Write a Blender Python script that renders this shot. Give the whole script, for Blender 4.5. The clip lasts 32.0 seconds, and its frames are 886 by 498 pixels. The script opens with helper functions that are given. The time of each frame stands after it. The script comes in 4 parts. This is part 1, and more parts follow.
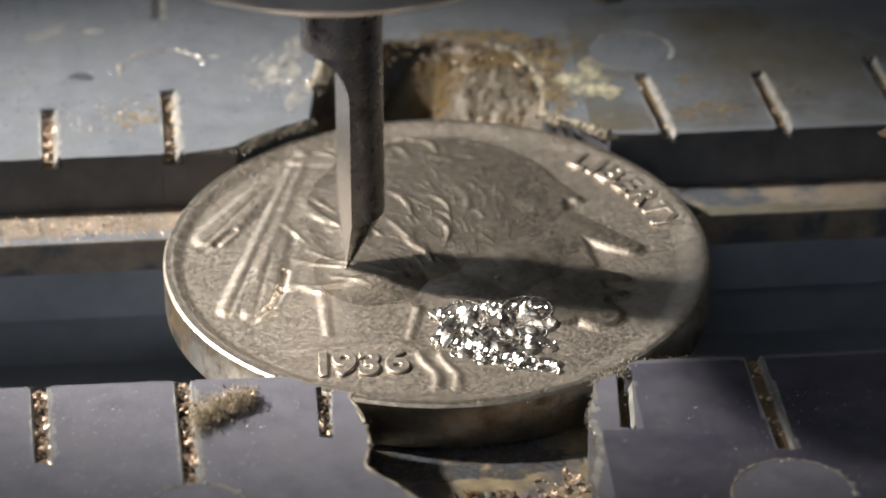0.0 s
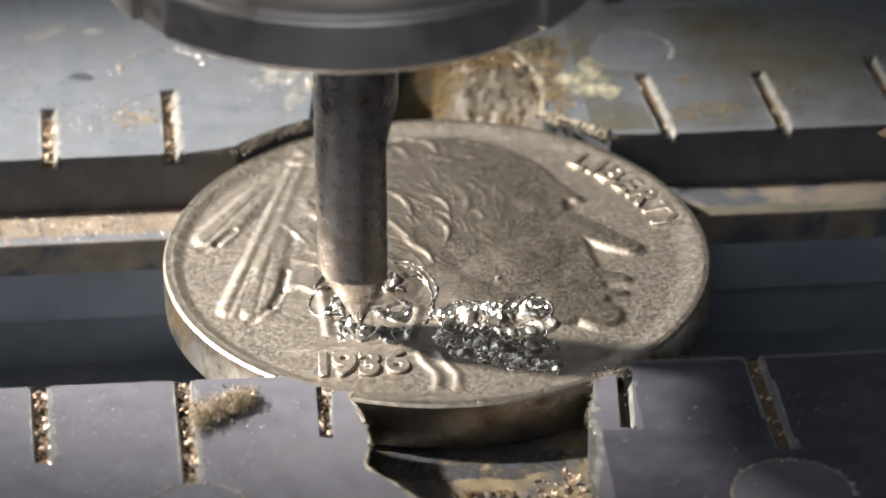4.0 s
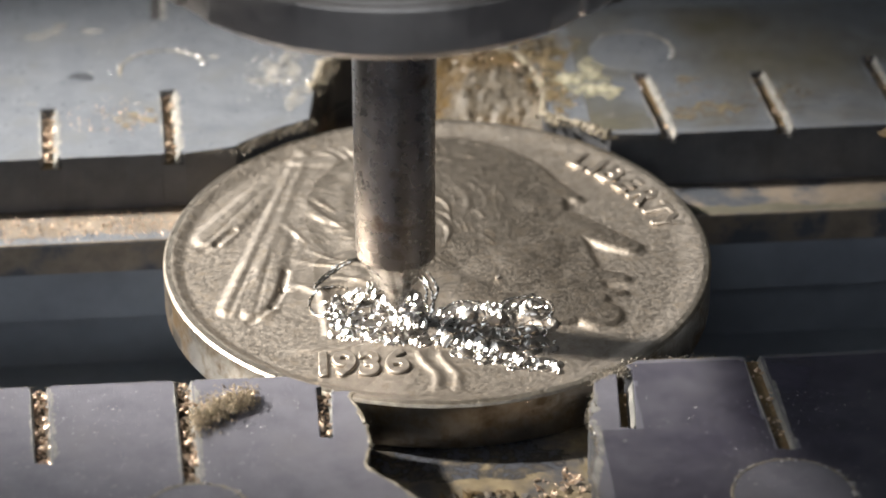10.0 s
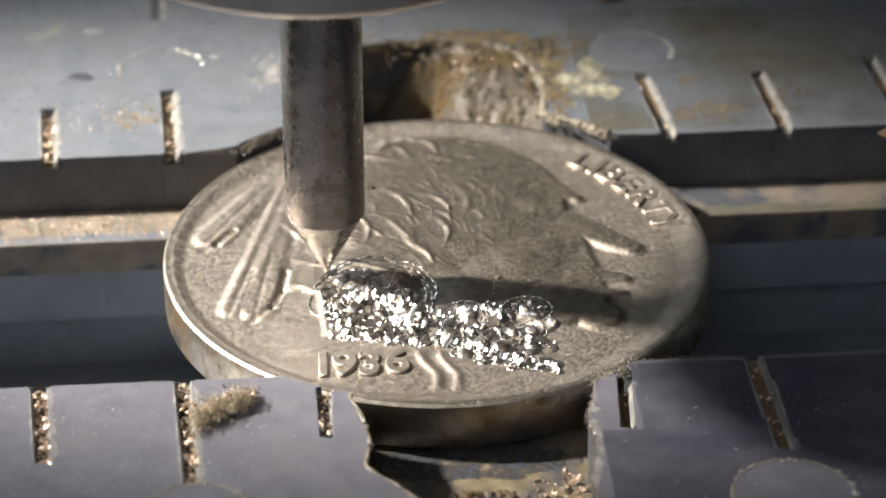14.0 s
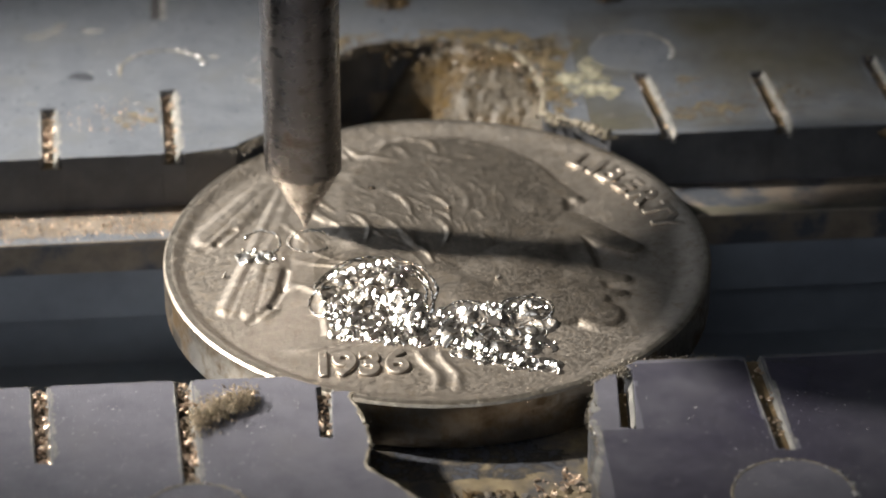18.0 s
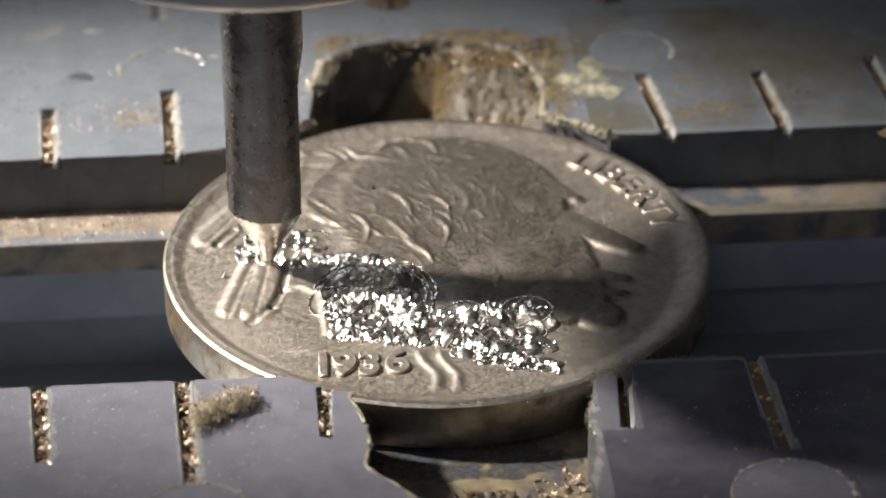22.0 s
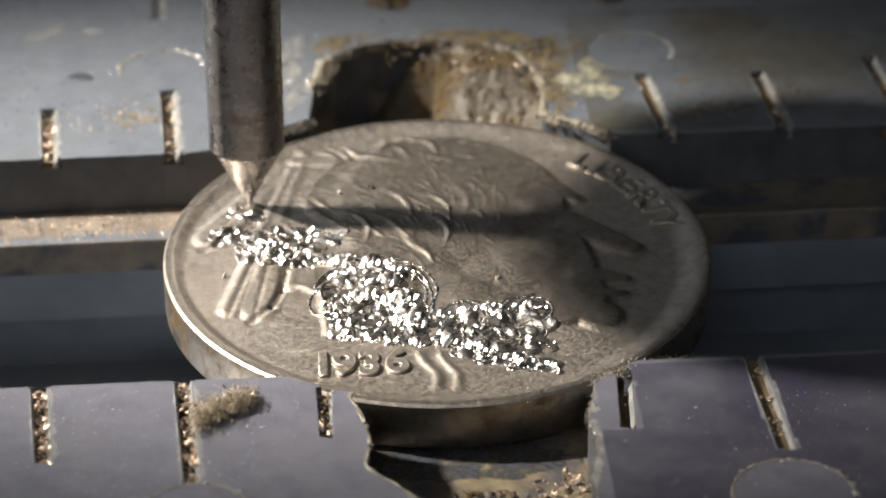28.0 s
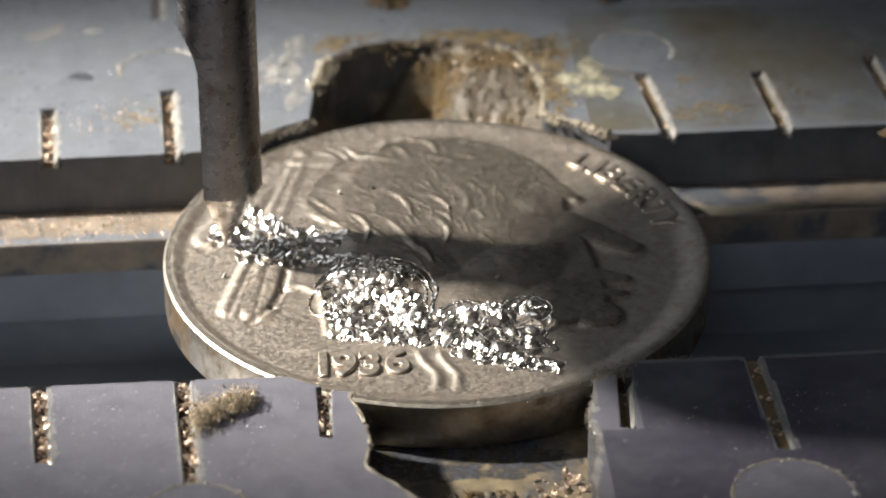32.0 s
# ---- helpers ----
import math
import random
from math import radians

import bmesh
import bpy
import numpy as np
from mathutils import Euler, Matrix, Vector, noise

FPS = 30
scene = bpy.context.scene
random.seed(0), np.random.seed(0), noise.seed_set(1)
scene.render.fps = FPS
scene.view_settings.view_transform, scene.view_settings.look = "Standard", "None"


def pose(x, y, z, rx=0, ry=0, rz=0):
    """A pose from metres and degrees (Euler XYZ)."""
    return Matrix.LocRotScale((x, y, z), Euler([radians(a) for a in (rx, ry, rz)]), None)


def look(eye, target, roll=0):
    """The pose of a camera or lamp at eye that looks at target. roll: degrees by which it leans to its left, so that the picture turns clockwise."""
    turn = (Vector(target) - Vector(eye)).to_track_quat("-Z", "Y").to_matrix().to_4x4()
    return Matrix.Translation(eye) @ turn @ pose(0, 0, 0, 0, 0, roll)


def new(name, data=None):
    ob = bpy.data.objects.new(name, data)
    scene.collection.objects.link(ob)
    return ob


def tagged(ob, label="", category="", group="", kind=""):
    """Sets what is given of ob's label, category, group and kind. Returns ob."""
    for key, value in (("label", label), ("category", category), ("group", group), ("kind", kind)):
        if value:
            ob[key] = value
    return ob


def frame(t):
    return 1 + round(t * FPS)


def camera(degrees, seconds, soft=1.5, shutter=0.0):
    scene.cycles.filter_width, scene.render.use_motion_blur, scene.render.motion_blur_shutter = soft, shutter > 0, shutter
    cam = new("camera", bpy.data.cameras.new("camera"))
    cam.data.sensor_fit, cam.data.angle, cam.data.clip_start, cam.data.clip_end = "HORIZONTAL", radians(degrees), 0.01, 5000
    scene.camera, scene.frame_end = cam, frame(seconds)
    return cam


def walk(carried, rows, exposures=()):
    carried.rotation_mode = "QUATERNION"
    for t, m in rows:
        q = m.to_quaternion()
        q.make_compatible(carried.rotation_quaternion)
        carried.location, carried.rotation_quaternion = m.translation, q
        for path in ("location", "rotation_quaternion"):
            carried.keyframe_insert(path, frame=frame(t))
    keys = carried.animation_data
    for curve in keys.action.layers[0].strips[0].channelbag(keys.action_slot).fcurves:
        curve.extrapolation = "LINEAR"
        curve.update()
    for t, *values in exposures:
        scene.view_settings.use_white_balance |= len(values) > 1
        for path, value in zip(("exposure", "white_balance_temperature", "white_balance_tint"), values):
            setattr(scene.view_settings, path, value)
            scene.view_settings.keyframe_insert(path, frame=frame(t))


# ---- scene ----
# a worn nickel coin clamped in stepped soft jaws under a half-round engraving cutter; all sizes below in millimetres
MM = 0.001
LIFT = 10.0                      # height of the coin's rim over the bench, in mm
cam = camera(17.5, 32.0, soft=1.7, shutter=0.3)
EYE = (0.2241 * MM, -95.468 * MM, (58.405 + LIFT) * MM)
AIM = (0.2241 * MM, 0.1227 * MM, LIFT * MM)
walk(cam, [(0.0, look(EYE, AIM)), (32.0, look(EYE, AIM))], exposures=[
    (0.0, 0.07), (1.0, 0.07), (2.0, 0.15), (3.0, 0.49), (6.0, 0.22), (7.0, 0.29), (8.0, 0.27), (9.0, 0.27), (10.0, 0.31), (11.0, 0.12),
    (12.0, 0.12), (13.0, 0.15), (14.0, 0.40), (17.0, 0.40), (18.0, -0.03), (19.0, 0.12), (20.0, -0.03), (21.0, -0.03), (22.0, 0.21),
    (23.0, 0.21), (24.0, 0.07), (25.0, 0.01), (28.0, 0.12), (29.0, 0.10), (30.0, 0.17), (31.0, 0.15), (32.0, 0.37)])
cam.data.dof.use_dof = True
cam.data.dof.focus_distance = 107.0 * MM
cam.data.dof.aperture_fstop = 76.0

# ---- light: a work lamp beside the vise, and fill from two added, unseen windows ----
world = bpy.data.worlds.new("room")
scene.world = world
world.use_nodes = True
world.node_tree.nodes["Background"].inputs["Color"].default_value = (0.72, 0.82, 1.0, 1)
world.node_tree.nodes["Background"].inputs["Strength"].default_value = 0.5

# unseen window, added for cool fill and the jaws' gloss
day = bpy.data.lights.new("unseen_back_fill", "AREA")
day.shape, day.size, day.size_y, day.energy, day.color = "RECTANGLE", 1.2, 1.2, 5.2, (0.84, 0.91, 1.0)
pane = new("unseen_back_fill", day)
pane.matrix_world = look((-1.09, 1.49, 1.02), (-1.09, 0.0, 1.02))

# unseen window added behind the camera to lift dark upright faces
far = bpy.data.lights.new("unseen_front_fill", "AREA")
far.shape, far.size, far.size_y, far.energy, far.color = "RECTANGLE", 1.2, 1.2, 4.4, (0.95, 0.97, 1.0)
front_fill = new("unseen_front_fill", far)
front_fill.matrix_world = look((-0.2, -1.49, 1.02), (-0.2, 0.0, 1.02))

LAMP_DIR = Vector((-0.778, 0.120, 0.616)).normalized()
bulb = bpy.data.lights.new("work_lamp", "SPOT")
bulb.spot_size, bulb.spot_blend, bulb.shadow_soft_size, bulb.energy, bulb.color = radians(20.6), 1.0, 0.0042, 3.2, (1.0, 0.95, 0.885)
lamp = new("work_lamp", bulb)
lamp.matrix_world = look(Vector((0, 0, LIFT * MM)) + LAMP_DIR * 0.13, (-7.5 * MM, 2.0 * MM, LIFT * MM))


# ---- materials ----
def surface(name, colours, metal, rough, size=1.0, bump=0.0, bump_size=0.2, spots=None, spot_size=2.0, spot_cut=(0.5, 0.62),
            spot_rough=None, scratch=0.0, random_tint=0.0, thin=None, gloss=0.5):
    """colours: two ends of the grain; size, bump_size, spot_size in mm; spots: colour of stains; thin: a film that is
    worn through in places, (low, high, size)."""
    m = bpy.data.materials.new(name)
    m.use_nodes = True
    nt = m.node_tree
    n, ln = nt.nodes, nt.links
    b = n["Principled BSDF"]
    tc = n.new("ShaderNodeTexCoord")

    def tex(mm, detail=6.0, stretch=None):
        t = n.new("ShaderNodeTexNoise")
        t.inputs["Scale"].default_value = 1000.0 / mm
        t.inputs["Detail"].default_value = detail
        t.inputs["Roughness"].default_value = 0.62
        if stretch:
            mp = n.new("ShaderNodeMapping")
            mp.inputs["Scale"].default_value = stretch
            mp.inputs["Rotation"].default_value = (0, 0, 0.6)
            ln.new(tc.outputs["Object"], mp.inputs["Vector"])
            ln.new(mp.outputs["Vector"], t.inputs["Vector"])
        else:
            ln.new(tc.outputs["Object"], t.inputs["Vector"])
        return t

    def ramp(src, lo, hi, ca, cb):
        r = n.new("ShaderNodeValToRGB")
        r.color_ramp.elements[0].position, r.color_ramp.elements[1].position = lo, hi
        r.color_ramp.elements[0].color, r.color_ramp.elements[1].color = ca, cb
        ln.new(src, r.inputs["Fac"])
        return r

    base = ramp(tex(size).outputs["Fac"], 0.32, 0.68, (*colours[0], 1), (*colours[1], 1)).outputs["Color"]
    g = ramp(tex(size * 0.37, 4).outputs["Fac"], 0.3, 0.7, (rough * 0.75,) * 3 + (1,), (min(1, rough * 1.25),) * 3 + (1,))
    rgh = g.outputs["Color"]
    if random_tint:
        oi = n.new("ShaderNodeNewGeometry")
        hs = n.new("ShaderNodeHueSaturation")
        mr = n.new("ShaderNodeMapRange")
        mr.inputs["To Min"].default_value, mr.inputs["To Max"].default_value = 1 - random_tint, 1 + random_tint
        ln.new(oi.outputs["Random Per Island"], mr.inputs["Value"])
        ln.new(mr.outputs["Result"], hs.inputs["Value"])
        ln.new(base, hs.inputs["Color"])
        base = hs.outputs["Color"]
    if spots:
        mask = ramp(tex(spot_size, 8).outputs["Fac"], spot_cut[0], spot_cut[1], (0, 0, 0, 1), (1, 1, 1, 1)).outputs["Color"]
        mx = n.new("ShaderNodeMix")
        mx.data_type = "RGBA"
        ln.new(mask, mx.inputs["Factor"])
        ln.new(base, mx.inputs["A"])
        mx.inputs["B"].default_value = (*spots, 1)
        base = mx.outputs["Result"]
        if spot_rough is not None:
            mq = n.new("ShaderNodeMix")
            mq.data_type = "RGBA"
            ln.new(mask, mq.inputs["Factor"])
            ln.new(rgh, mq.inputs["A"])
            mq.inputs["B"].default_value = (spot_rough,) * 3 + (1,)
            rgh = mq.outputs["Result"]
    ln.new(base, b.inputs["Base Color"])
    ln.new(rgh, b.inputs["Roughness"])
    b.inputs["Metallic"].default_value = metal
    b.inputs["Specular IOR Level"].default_value = gloss
    if thin:
        ln.new(ramp(tex(thin[2], 7).outputs["Fac"], thin[0], thin[1], (0, 0, 0, 1), (1, 1, 1, 1)).outputs["Color"], b.inputs["Alpha"])
    if bump:
        bp = n.new("ShaderNodeBump")
        bp.inputs["Strength"].default_value = bump
        bp.inputs["Distance"].default_value = 0.035 * MM
        ln.new(tex(bump_size, 5).outputs["Fac"], bp.inputs["Height"])
        last = bp
        if scratch:
            b2 = n.new("ShaderNodeBump")
            b2.inputs["Strength"].default_value = scratch
            b2.inputs["Distance"].default_value = 0.02 * MM
            ln.new(tex(0.8, 3, (0.06, 1.2, 1.0)).outputs["Fac"], b2.inputs["Height"])
            ln.new(bp.outputs["Normal"], b2.inputs["Normal"])
            last = b2
        ln.new(last.outputs["Normal"], b.inputs["Normal"])
    return m


NICKEL = surface("worn_nickel", ((0.335, 0.291, 0.242), (0.475, 0.420, 0.356)), 1.0, 0.50, 0.45, 0.3, 0.12,
                 spots=(0.25, 0.208, 0.158), spot_size=0.55, spot_cut=(0.54, 0.72), spot_rough=0.6, scratch=0.0)
PATINA = surface("dull_patina", ((0.19, 0.163, 0.131), (0.30, 0.262, 0.216)), 1.0, 0.49, 0.4, 0.42, 0.10,
                 spots=(0.14, 0.115, 0.086), spot_size=0.6, spot_cut=(0.52, 0.7), spot_rough=0.6, scratch=0.0)
RIM = surface("polished_rim", ((0.32, 0.28, 0.225), (0.52, 0.465, 0.385)), 1.0, 0.40, 0.4, 1.0, 0.2, scratch=0.2)
COIN_SIDE = surface("stained_coin_edge", ((0.30, 0.26, 0.21), (0.46, 0.41, 0.34)), 1.0, 0.36, 1.0, 0.5, 0.2,
                    spots=(0.20, 0.14, 0.08), spot_size=1.3, spot_cut=(0.46, 0.62), spot_rough=0.6)
CUT = surface("fresh_cut_nickel", ((0.38, 0.340, 0.295), (0.68, 0.63, 0.565)), 1.0, 0.31, 0.6, 0.25, 0.3, scratch=0.3)
GLINT = surface("bright_torn_nickel", ((0.66, 0.61, 0.54), (0.92, 0.88, 0.81)), 1.0, 0.20, 0.5, 0.1, 0.1)
FRONT_JAW = surface("dark_violet_grey_jaw", ((0.092, 0.090, 0.106), (0.129, 0.126, 0.145)), 0.0, 0.38, 0.9, 0.5, 0.09,
                    spots=(0.118, 0.114, 0.126), spot_size=3.0, spot_cut=(0.50, 0.74), spot_rough=0.5, scratch=0.15)
JAW = surface("dark_oiled_jaw", ((0.082, 0.089, 0.101), (0.116, 0.124, 0.136)), 0.0, 0.33, 0.9, 0.4, 0.09,
              spots=(0.102, 0.104, 0.104), spot_size=3.0, spot_cut=(0.50, 0.74), spot_rough=0.5, scratch=0.12)
# upright jaw faces: the shade on them is put into this darker colour
SIDE_SHADE = surface("shaded_jaw_side", ((0.045, 0.046, 0.050), (0.080, 0.080, 0.083)), 0.0, 0.5, 1.5, 0.5, 0.2)
FLANK = surface("black_jaw_flank", ((0.115, 0.13, 0.155), (0.165, 0.185, 0.215)), 0.0, 0.45, 3.0, 0.2, 0.3)
OCHRE = surface("ochre_floor", ((0.085, 0.066, 0.038), (0.19, 0.15, 0.09)), 0.0, 0.55, 0.8, 0.9, 0.2,
                spots=(0.045, 0.043, 0.045), spot_size=2.6, spot_cut=(0.46, 0.60))
SEAT = surface("grimy_seat", ((0.11, 0.092, 0.072), (0.24, 0.195, 0.15)), 0.2, 0.5, 1.5, 0.9, 0.2,
               spots=(0.06, 0.065, 0.075), spot_size=3.0, spot_cut=(0.48, 0.58))
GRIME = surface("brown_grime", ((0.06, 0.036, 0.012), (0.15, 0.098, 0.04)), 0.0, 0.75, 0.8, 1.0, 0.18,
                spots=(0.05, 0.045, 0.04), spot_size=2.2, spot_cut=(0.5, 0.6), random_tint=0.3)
BURR = surface("pale_burr", ((0.14, 0.12, 0.09), (0.30, 0.26, 0.19)), 0.2, 0.45, 0.6, 1.0, 0.12)
SWARF = surface("brassy_swarf", ((0.30, 0.20, 0.13), (0.62, 0.49, 0.37)), 0.7, 0.38, 0.3, 0.4, 0.1, random_tint=0.45)
TAN = surface("tan_swarf", ((0.19, 0.145, 0.09), (0.40, 0.32, 0.215)), 0.3, 0.5, 0.4, 0.6, 0.1, random_tint=0.4)
LIP = surface("grimy_torn_lip", ((0.085, 0.072, 0.054), (0.22, 0.19, 0.145)), 0.1, 0.42, 0.4, 0.8, 0.1, random_tint=0.35)
# worn edges, and the slots' lamp-lit flanks drawn in a paler colour
WORN_LIT = surface("worn_and_lit_edge", ((0.11, 0.11, 0.108), (0.30, 0.285, 0.255)), 0.1, 0.45, 0.7, 0.8, 0.15)
HEAP = surface("packed_grime", ((0.046, 0.037, 0.025), (0.108, 0.087, 0.060)), 0.0, 0.6, 0.5, 0.9, 0.25,
               spots=(0.085, 0.054, 0.019), spot_size=2.4, spot_cut=(0.46, 0.6), spot_rough=0.4, gloss=0.4)
PALE = surface("pale_metal_dust", ((0.22, 0.215, 0.205), (0.50, 0.485, 0.46)), 0.4, 0.35, 0.2, 0.3, 0.1)
WET = surface("wet_oily_film", ((0.17, 0.165, 0.15), (0.36, 0.34, 0.31)), 0.0, 0.20, 0.5, 1.0, 0.2, thin=(0.36, 0.66, 0.45))
STAIN = surface("brown_stain", ((0.10, 0.085, 0.058), (0.21, 0.165, 0.10)), 0.0, 0.42, 0.5, 1.0, 0.15, thin=(0.36, 0.66, 0.6))
# serves a small oil blot and the painted shade below the coin
BLOT_AND_SHADE = surface("oil_blot_and_shade", ((0.025, 0.027, 0.032), (0.05, 0.052, 0.06)), 0.0, 0.4, 0.5, 0.3, 0.2, thin=(0.3, 0.6, 0.5))
SLOT_DARK = surface("painted_slot_dark", ((0.022, 0.021, 0.02), (0.05, 0.045, 0.04)), 0.0, 0.6, 0.5, 0.6, 0.2)
OIL_FILM = surface("olive_oil_film", ((0.075, 0.066, 0.040), (0.13, 0.112, 0.068)), 0.0, 0.38, 2.0, 0.5, 0.3, thin=(0.36, 0.80, 7.0))
RUST = surface("ochre_crust", ((0.075, 0.055, 0.026), (0.165, 0.125, 0.070)), 0.0, 0.45, 0.5, 1.0, 0.2, thin=(0.30, 0.55, 0.7))
OLIVE = surface("olive_oiled_step", ((0.060, 0.056, 0.042), (0.105, 0.096, 0.072)), 0.0, 0.4, 1.2, 0.6, 0.2)
# violet tint of the jaw, darkened to stand for the lamp's falloff
VIOLET_DIMMING = surface("violet_dimming_film", ((0.040, 0.036, 0.056), (0.060, 0.055, 0.080)), 0.0, 0.42, 2.0, 0.4, 0.2, thin=(0.26, 0.74, 7.0))
SMEAR = surface("dried_paste", ((0.22, 0.205, 0.14), (0.34, 0.315, 0.225)), 0.0, 0.55, 0.7, 0.9, 0.2, thin=(0.34, 0.60, 0.9))
TOOL = surface("ground_carbide", ((0.23, 0.215, 0.205), (0.33, 0.31, 0.30)), 1.0, 0.29, 1.2, 0.35, 0.07,
               spots=(0.14, 0.095, 0.068), spot_size=2.2, spot_cut=(0.58, 0.68), spot_rough=0.45)
TIP = surface("bare_ground_carbide", ((0.25, 0.235, 0.22), (0.46, 0.44, 0.415)), 1.0, 0.24, 0.7, 1.0, 0.30,
              spots=(0.17, 0.14, 0.12), spot_size=0.9, spot_cut=(0.52, 0.66), scratch=0.6)
FACE = surface("ground_flat", ((0.28, 0.26, 0.245), (0.36, 0.335, 0.315)), 1.0, 0.36, 0.8, 0.3, 0.1, scratch=0.5)
CHUCK = surface("blackened_steel", ((0.60, 0.565, 0.53), (0.74, 0.70, 0.66)), 1.0, 0.45, 3.0, 0.15, 0.4)
PLASTER = surface("grey_plaster", ((0.42, 0.41, 0.40), (0.50, 0.49, 0.475)), 0.0, 0.8, 60.0, 0.3, 4.0)
DARK_PAINT = surface("dark_green_grey_paint", ((0.050, 0.058, 0.046), (0.068, 0.076, 0.060)), 0.0, 0.7, 60.0, 0.3, 4.0)
BENCH = surface("bench_board", ((0.03, 0.03, 0.032), (0.05, 0.05, 0.052)), 0.0, 0.6, 20.0, 0.3, 2.0)


# ---- mesh helpers ----
def mesh_of(name, verts, faces, material, smooth=False, origin=(0, 0, 0)):
    """verts in mm over the coin's rim; origin in metres."""
    v = np.asarray(verts, dtype=float) * MM
    v[:, 2] += LIFT * MM
    v -= np.array(origin)
    me = bpy.data.meshes.new(name)
    me.from_pydata(v.tolist(), [], [tuple(f) for f in faces])
    me.materials.append(material)
    me.update()
    bm = bmesh.new()
    bm.from_mesh(me)
    bmesh.ops.recalc_face_normals(bm, faces=bm.faces)
    bm.to_mesh(me)
    bm.free()
    if smooth:
        me.polygons.foreach_set("use_smooth", [True] * len(me.polygons))
    return me


def base_of(ob):
    while ob.parent:
        ob = ob.parent
    return ob.location


def thing(name, at, label, category, group="", kind=""):
    ob = new(name)
    ob.empty_display_size = 0.002
    ob.location = (at[0] * MM, at[1] * MM, (at[2] + LIFT) * MM)
    return tagged(ob, label, category, group, kind)


def part(name, verts, faces, material, parent, label="", smooth=False, bevel=0.0):
    ob = new(name, mesh_of(name, verts, faces, material, smooth, base_of(parent)))
    ob.parent = parent
    if label:
        tagged(ob, label)
    if bevel:
        mod = ob.modifiers.new("edge", "BEVEL")
        mod.width, mod.segments, mod.limit_method, mod.angle_limit = bevel * MM, 2, "ANGLE", radians(50)
    return ob


def smooth01(v, lo, hi):
    t = np.clip((v - lo) / (hi - lo), 0, 1)
    return t * t * (3 - 2 * t)


def prism(outline, z0, z1):
    """An upright prism over an outline of (x, y)."""
    k = len(outline)
    verts = [(x, y, z0) for x, y in outline] + [(x, y, z1) for x, y in outline]
    faces = [tuple(range(k))[::-1], tuple(range(k, 2 * k))]
    faces += [(i, (i + 1) % k, k + (i + 1) % k, k + i) for i in range(k)]
    return verts, faces


def lathe(profile, segments=64, centre=(0, 0)):
    verts, faces = [], []
    for r, z in profile:
        for i in range(segments):
            a = 2 * math.pi * i / segments
            verts.append((centre[0] + r * math.cos(a), centre[1] + r * math.sin(a), z))
    for j in range(len(profile) - 1):
        for i in range(segments):
            k = (i + 1) % segments
            faces.append((j * segments + i, j * segments + k, (j + 1) * segments + k, (j + 1) * segments + i))
    faces.append(tuple(range(segments))[::-1])
    faces.append(tuple(range((len(profile) - 1) * segments, len(profile) * segments)))
    return verts, faces


def flakes(n, place, low, high, rng, flat=0.45, tilt=0.9):
    """n small uneven chips; place(rng) gives (x, y, z)."""
    verts, faces = [], []
    for _ in range(n):
        x, y, z = place(rng)
        s = low + (high - low) * rng.random() ** 2.2
        e = Euler((rng.uniform(-tilt, tilt), rng.uniform(-tilt, tilt), rng.uniform(0, 6.3))).to_matrix()
        k = len(verts)
        long = rng.uniform(0.8, 1.9)
        for p in ((long, 0, 0), (0, 1, 0), (-long, 0.2, 0), (0.1, -1, 0), (0, 0, flat), (0, 0, -flat)):
            q = e @ Vector([c * s * rng.uniform(0.7, 1.3) for c in p])
            verts.append((x + q.x, y + q.y, z + q.z))
        for a, b in ((0, 1), (1, 2), (2, 3), (3, 0)):
            faces += [(k + a, k + b, k + 4), (k + b, k + a, k + 5)]
    return verts, faces


def ragged_tube(path, radius, rng, sides=7):
    """An uneven bead of burr along a path of (x, y, z)."""
    verts, faces = [], []
    for i, (x, y, z) in enumerate(path):
        a, b = path[max(0, i - 1)], path[min(len(path) - 1, i + 1)]
        d = Vector((b[0] - a[0], b[1] - a[1], 0))
        d = d.normalized() if d.length > 1e-6 else Vector((1, 0, 0))
        side = Vector((-d.y, d.x, 0))
        r = radius * (0.35 + 1.1 * rng.random())
        if i in (0, len(path) - 1):
            r *= 0.1
        for s in range(sides):
            w = 2 * math.pi * s / sides
            q = r * rng.uniform(0.6, 1.4)
            verts.append((x + side.x * q * math.cos(w), y + side.y * q * math.cos(w), z + 0.55 * q * math.sin(w)))
    for i in range(len(path) - 1):
        for s in range(sides):
            t = (s + 1) % sides
            faces.append((i * sides + s, i * sides + t, (i + 1) * sides + t, (i + 1) * sides + s))
    return verts, faces


# ---- the vise: bench, bed and two stepped jaws ----
TOP, STEP, FLOOR, BED = 0.55, -1.95, -3.4, -8.6


def back_edge(x):
    return 7.58 + 0.084 * x


def seat_edge(x):
    return 5.03 + 0.086 * x


def front_edge(x):
    return -9.08 + 0.077 * x


def wobble(x, y, amount, size=0.9):
    return amount * noise.fractal(Vector((x / size, y / size, 3.7)), 1.0, 2.1, 5)


bench = new("workbench", mesh_of("workbench", *prism([(-400, -300), (400, -300), (400, 400), (-400, 400)], -899, -10), BENCH))
tagged(bench, "plain dark grey bench block under the vise", "workbench", kind="structure")
bed = thing("vise_bed", (0, 0, -10), "black steel bed of the vise between its jaws", "vise bed", kind="structure")
part("slide", *prism([(-70, -60), (70, -60), (70, 70), (-70, 70)], -10, BED), FLANK, bed)



def room_wall(name, x0, x1, y0, y1, z0, z1, label, paint=PLASTER):
    ob = new(name, mesh_of(name, *prism([(x0, y0), (x1, y0), (x1, y1), (x0, y1)], z0, z1), paint))
    return tagged(ob, label, "wall", kind="structure")


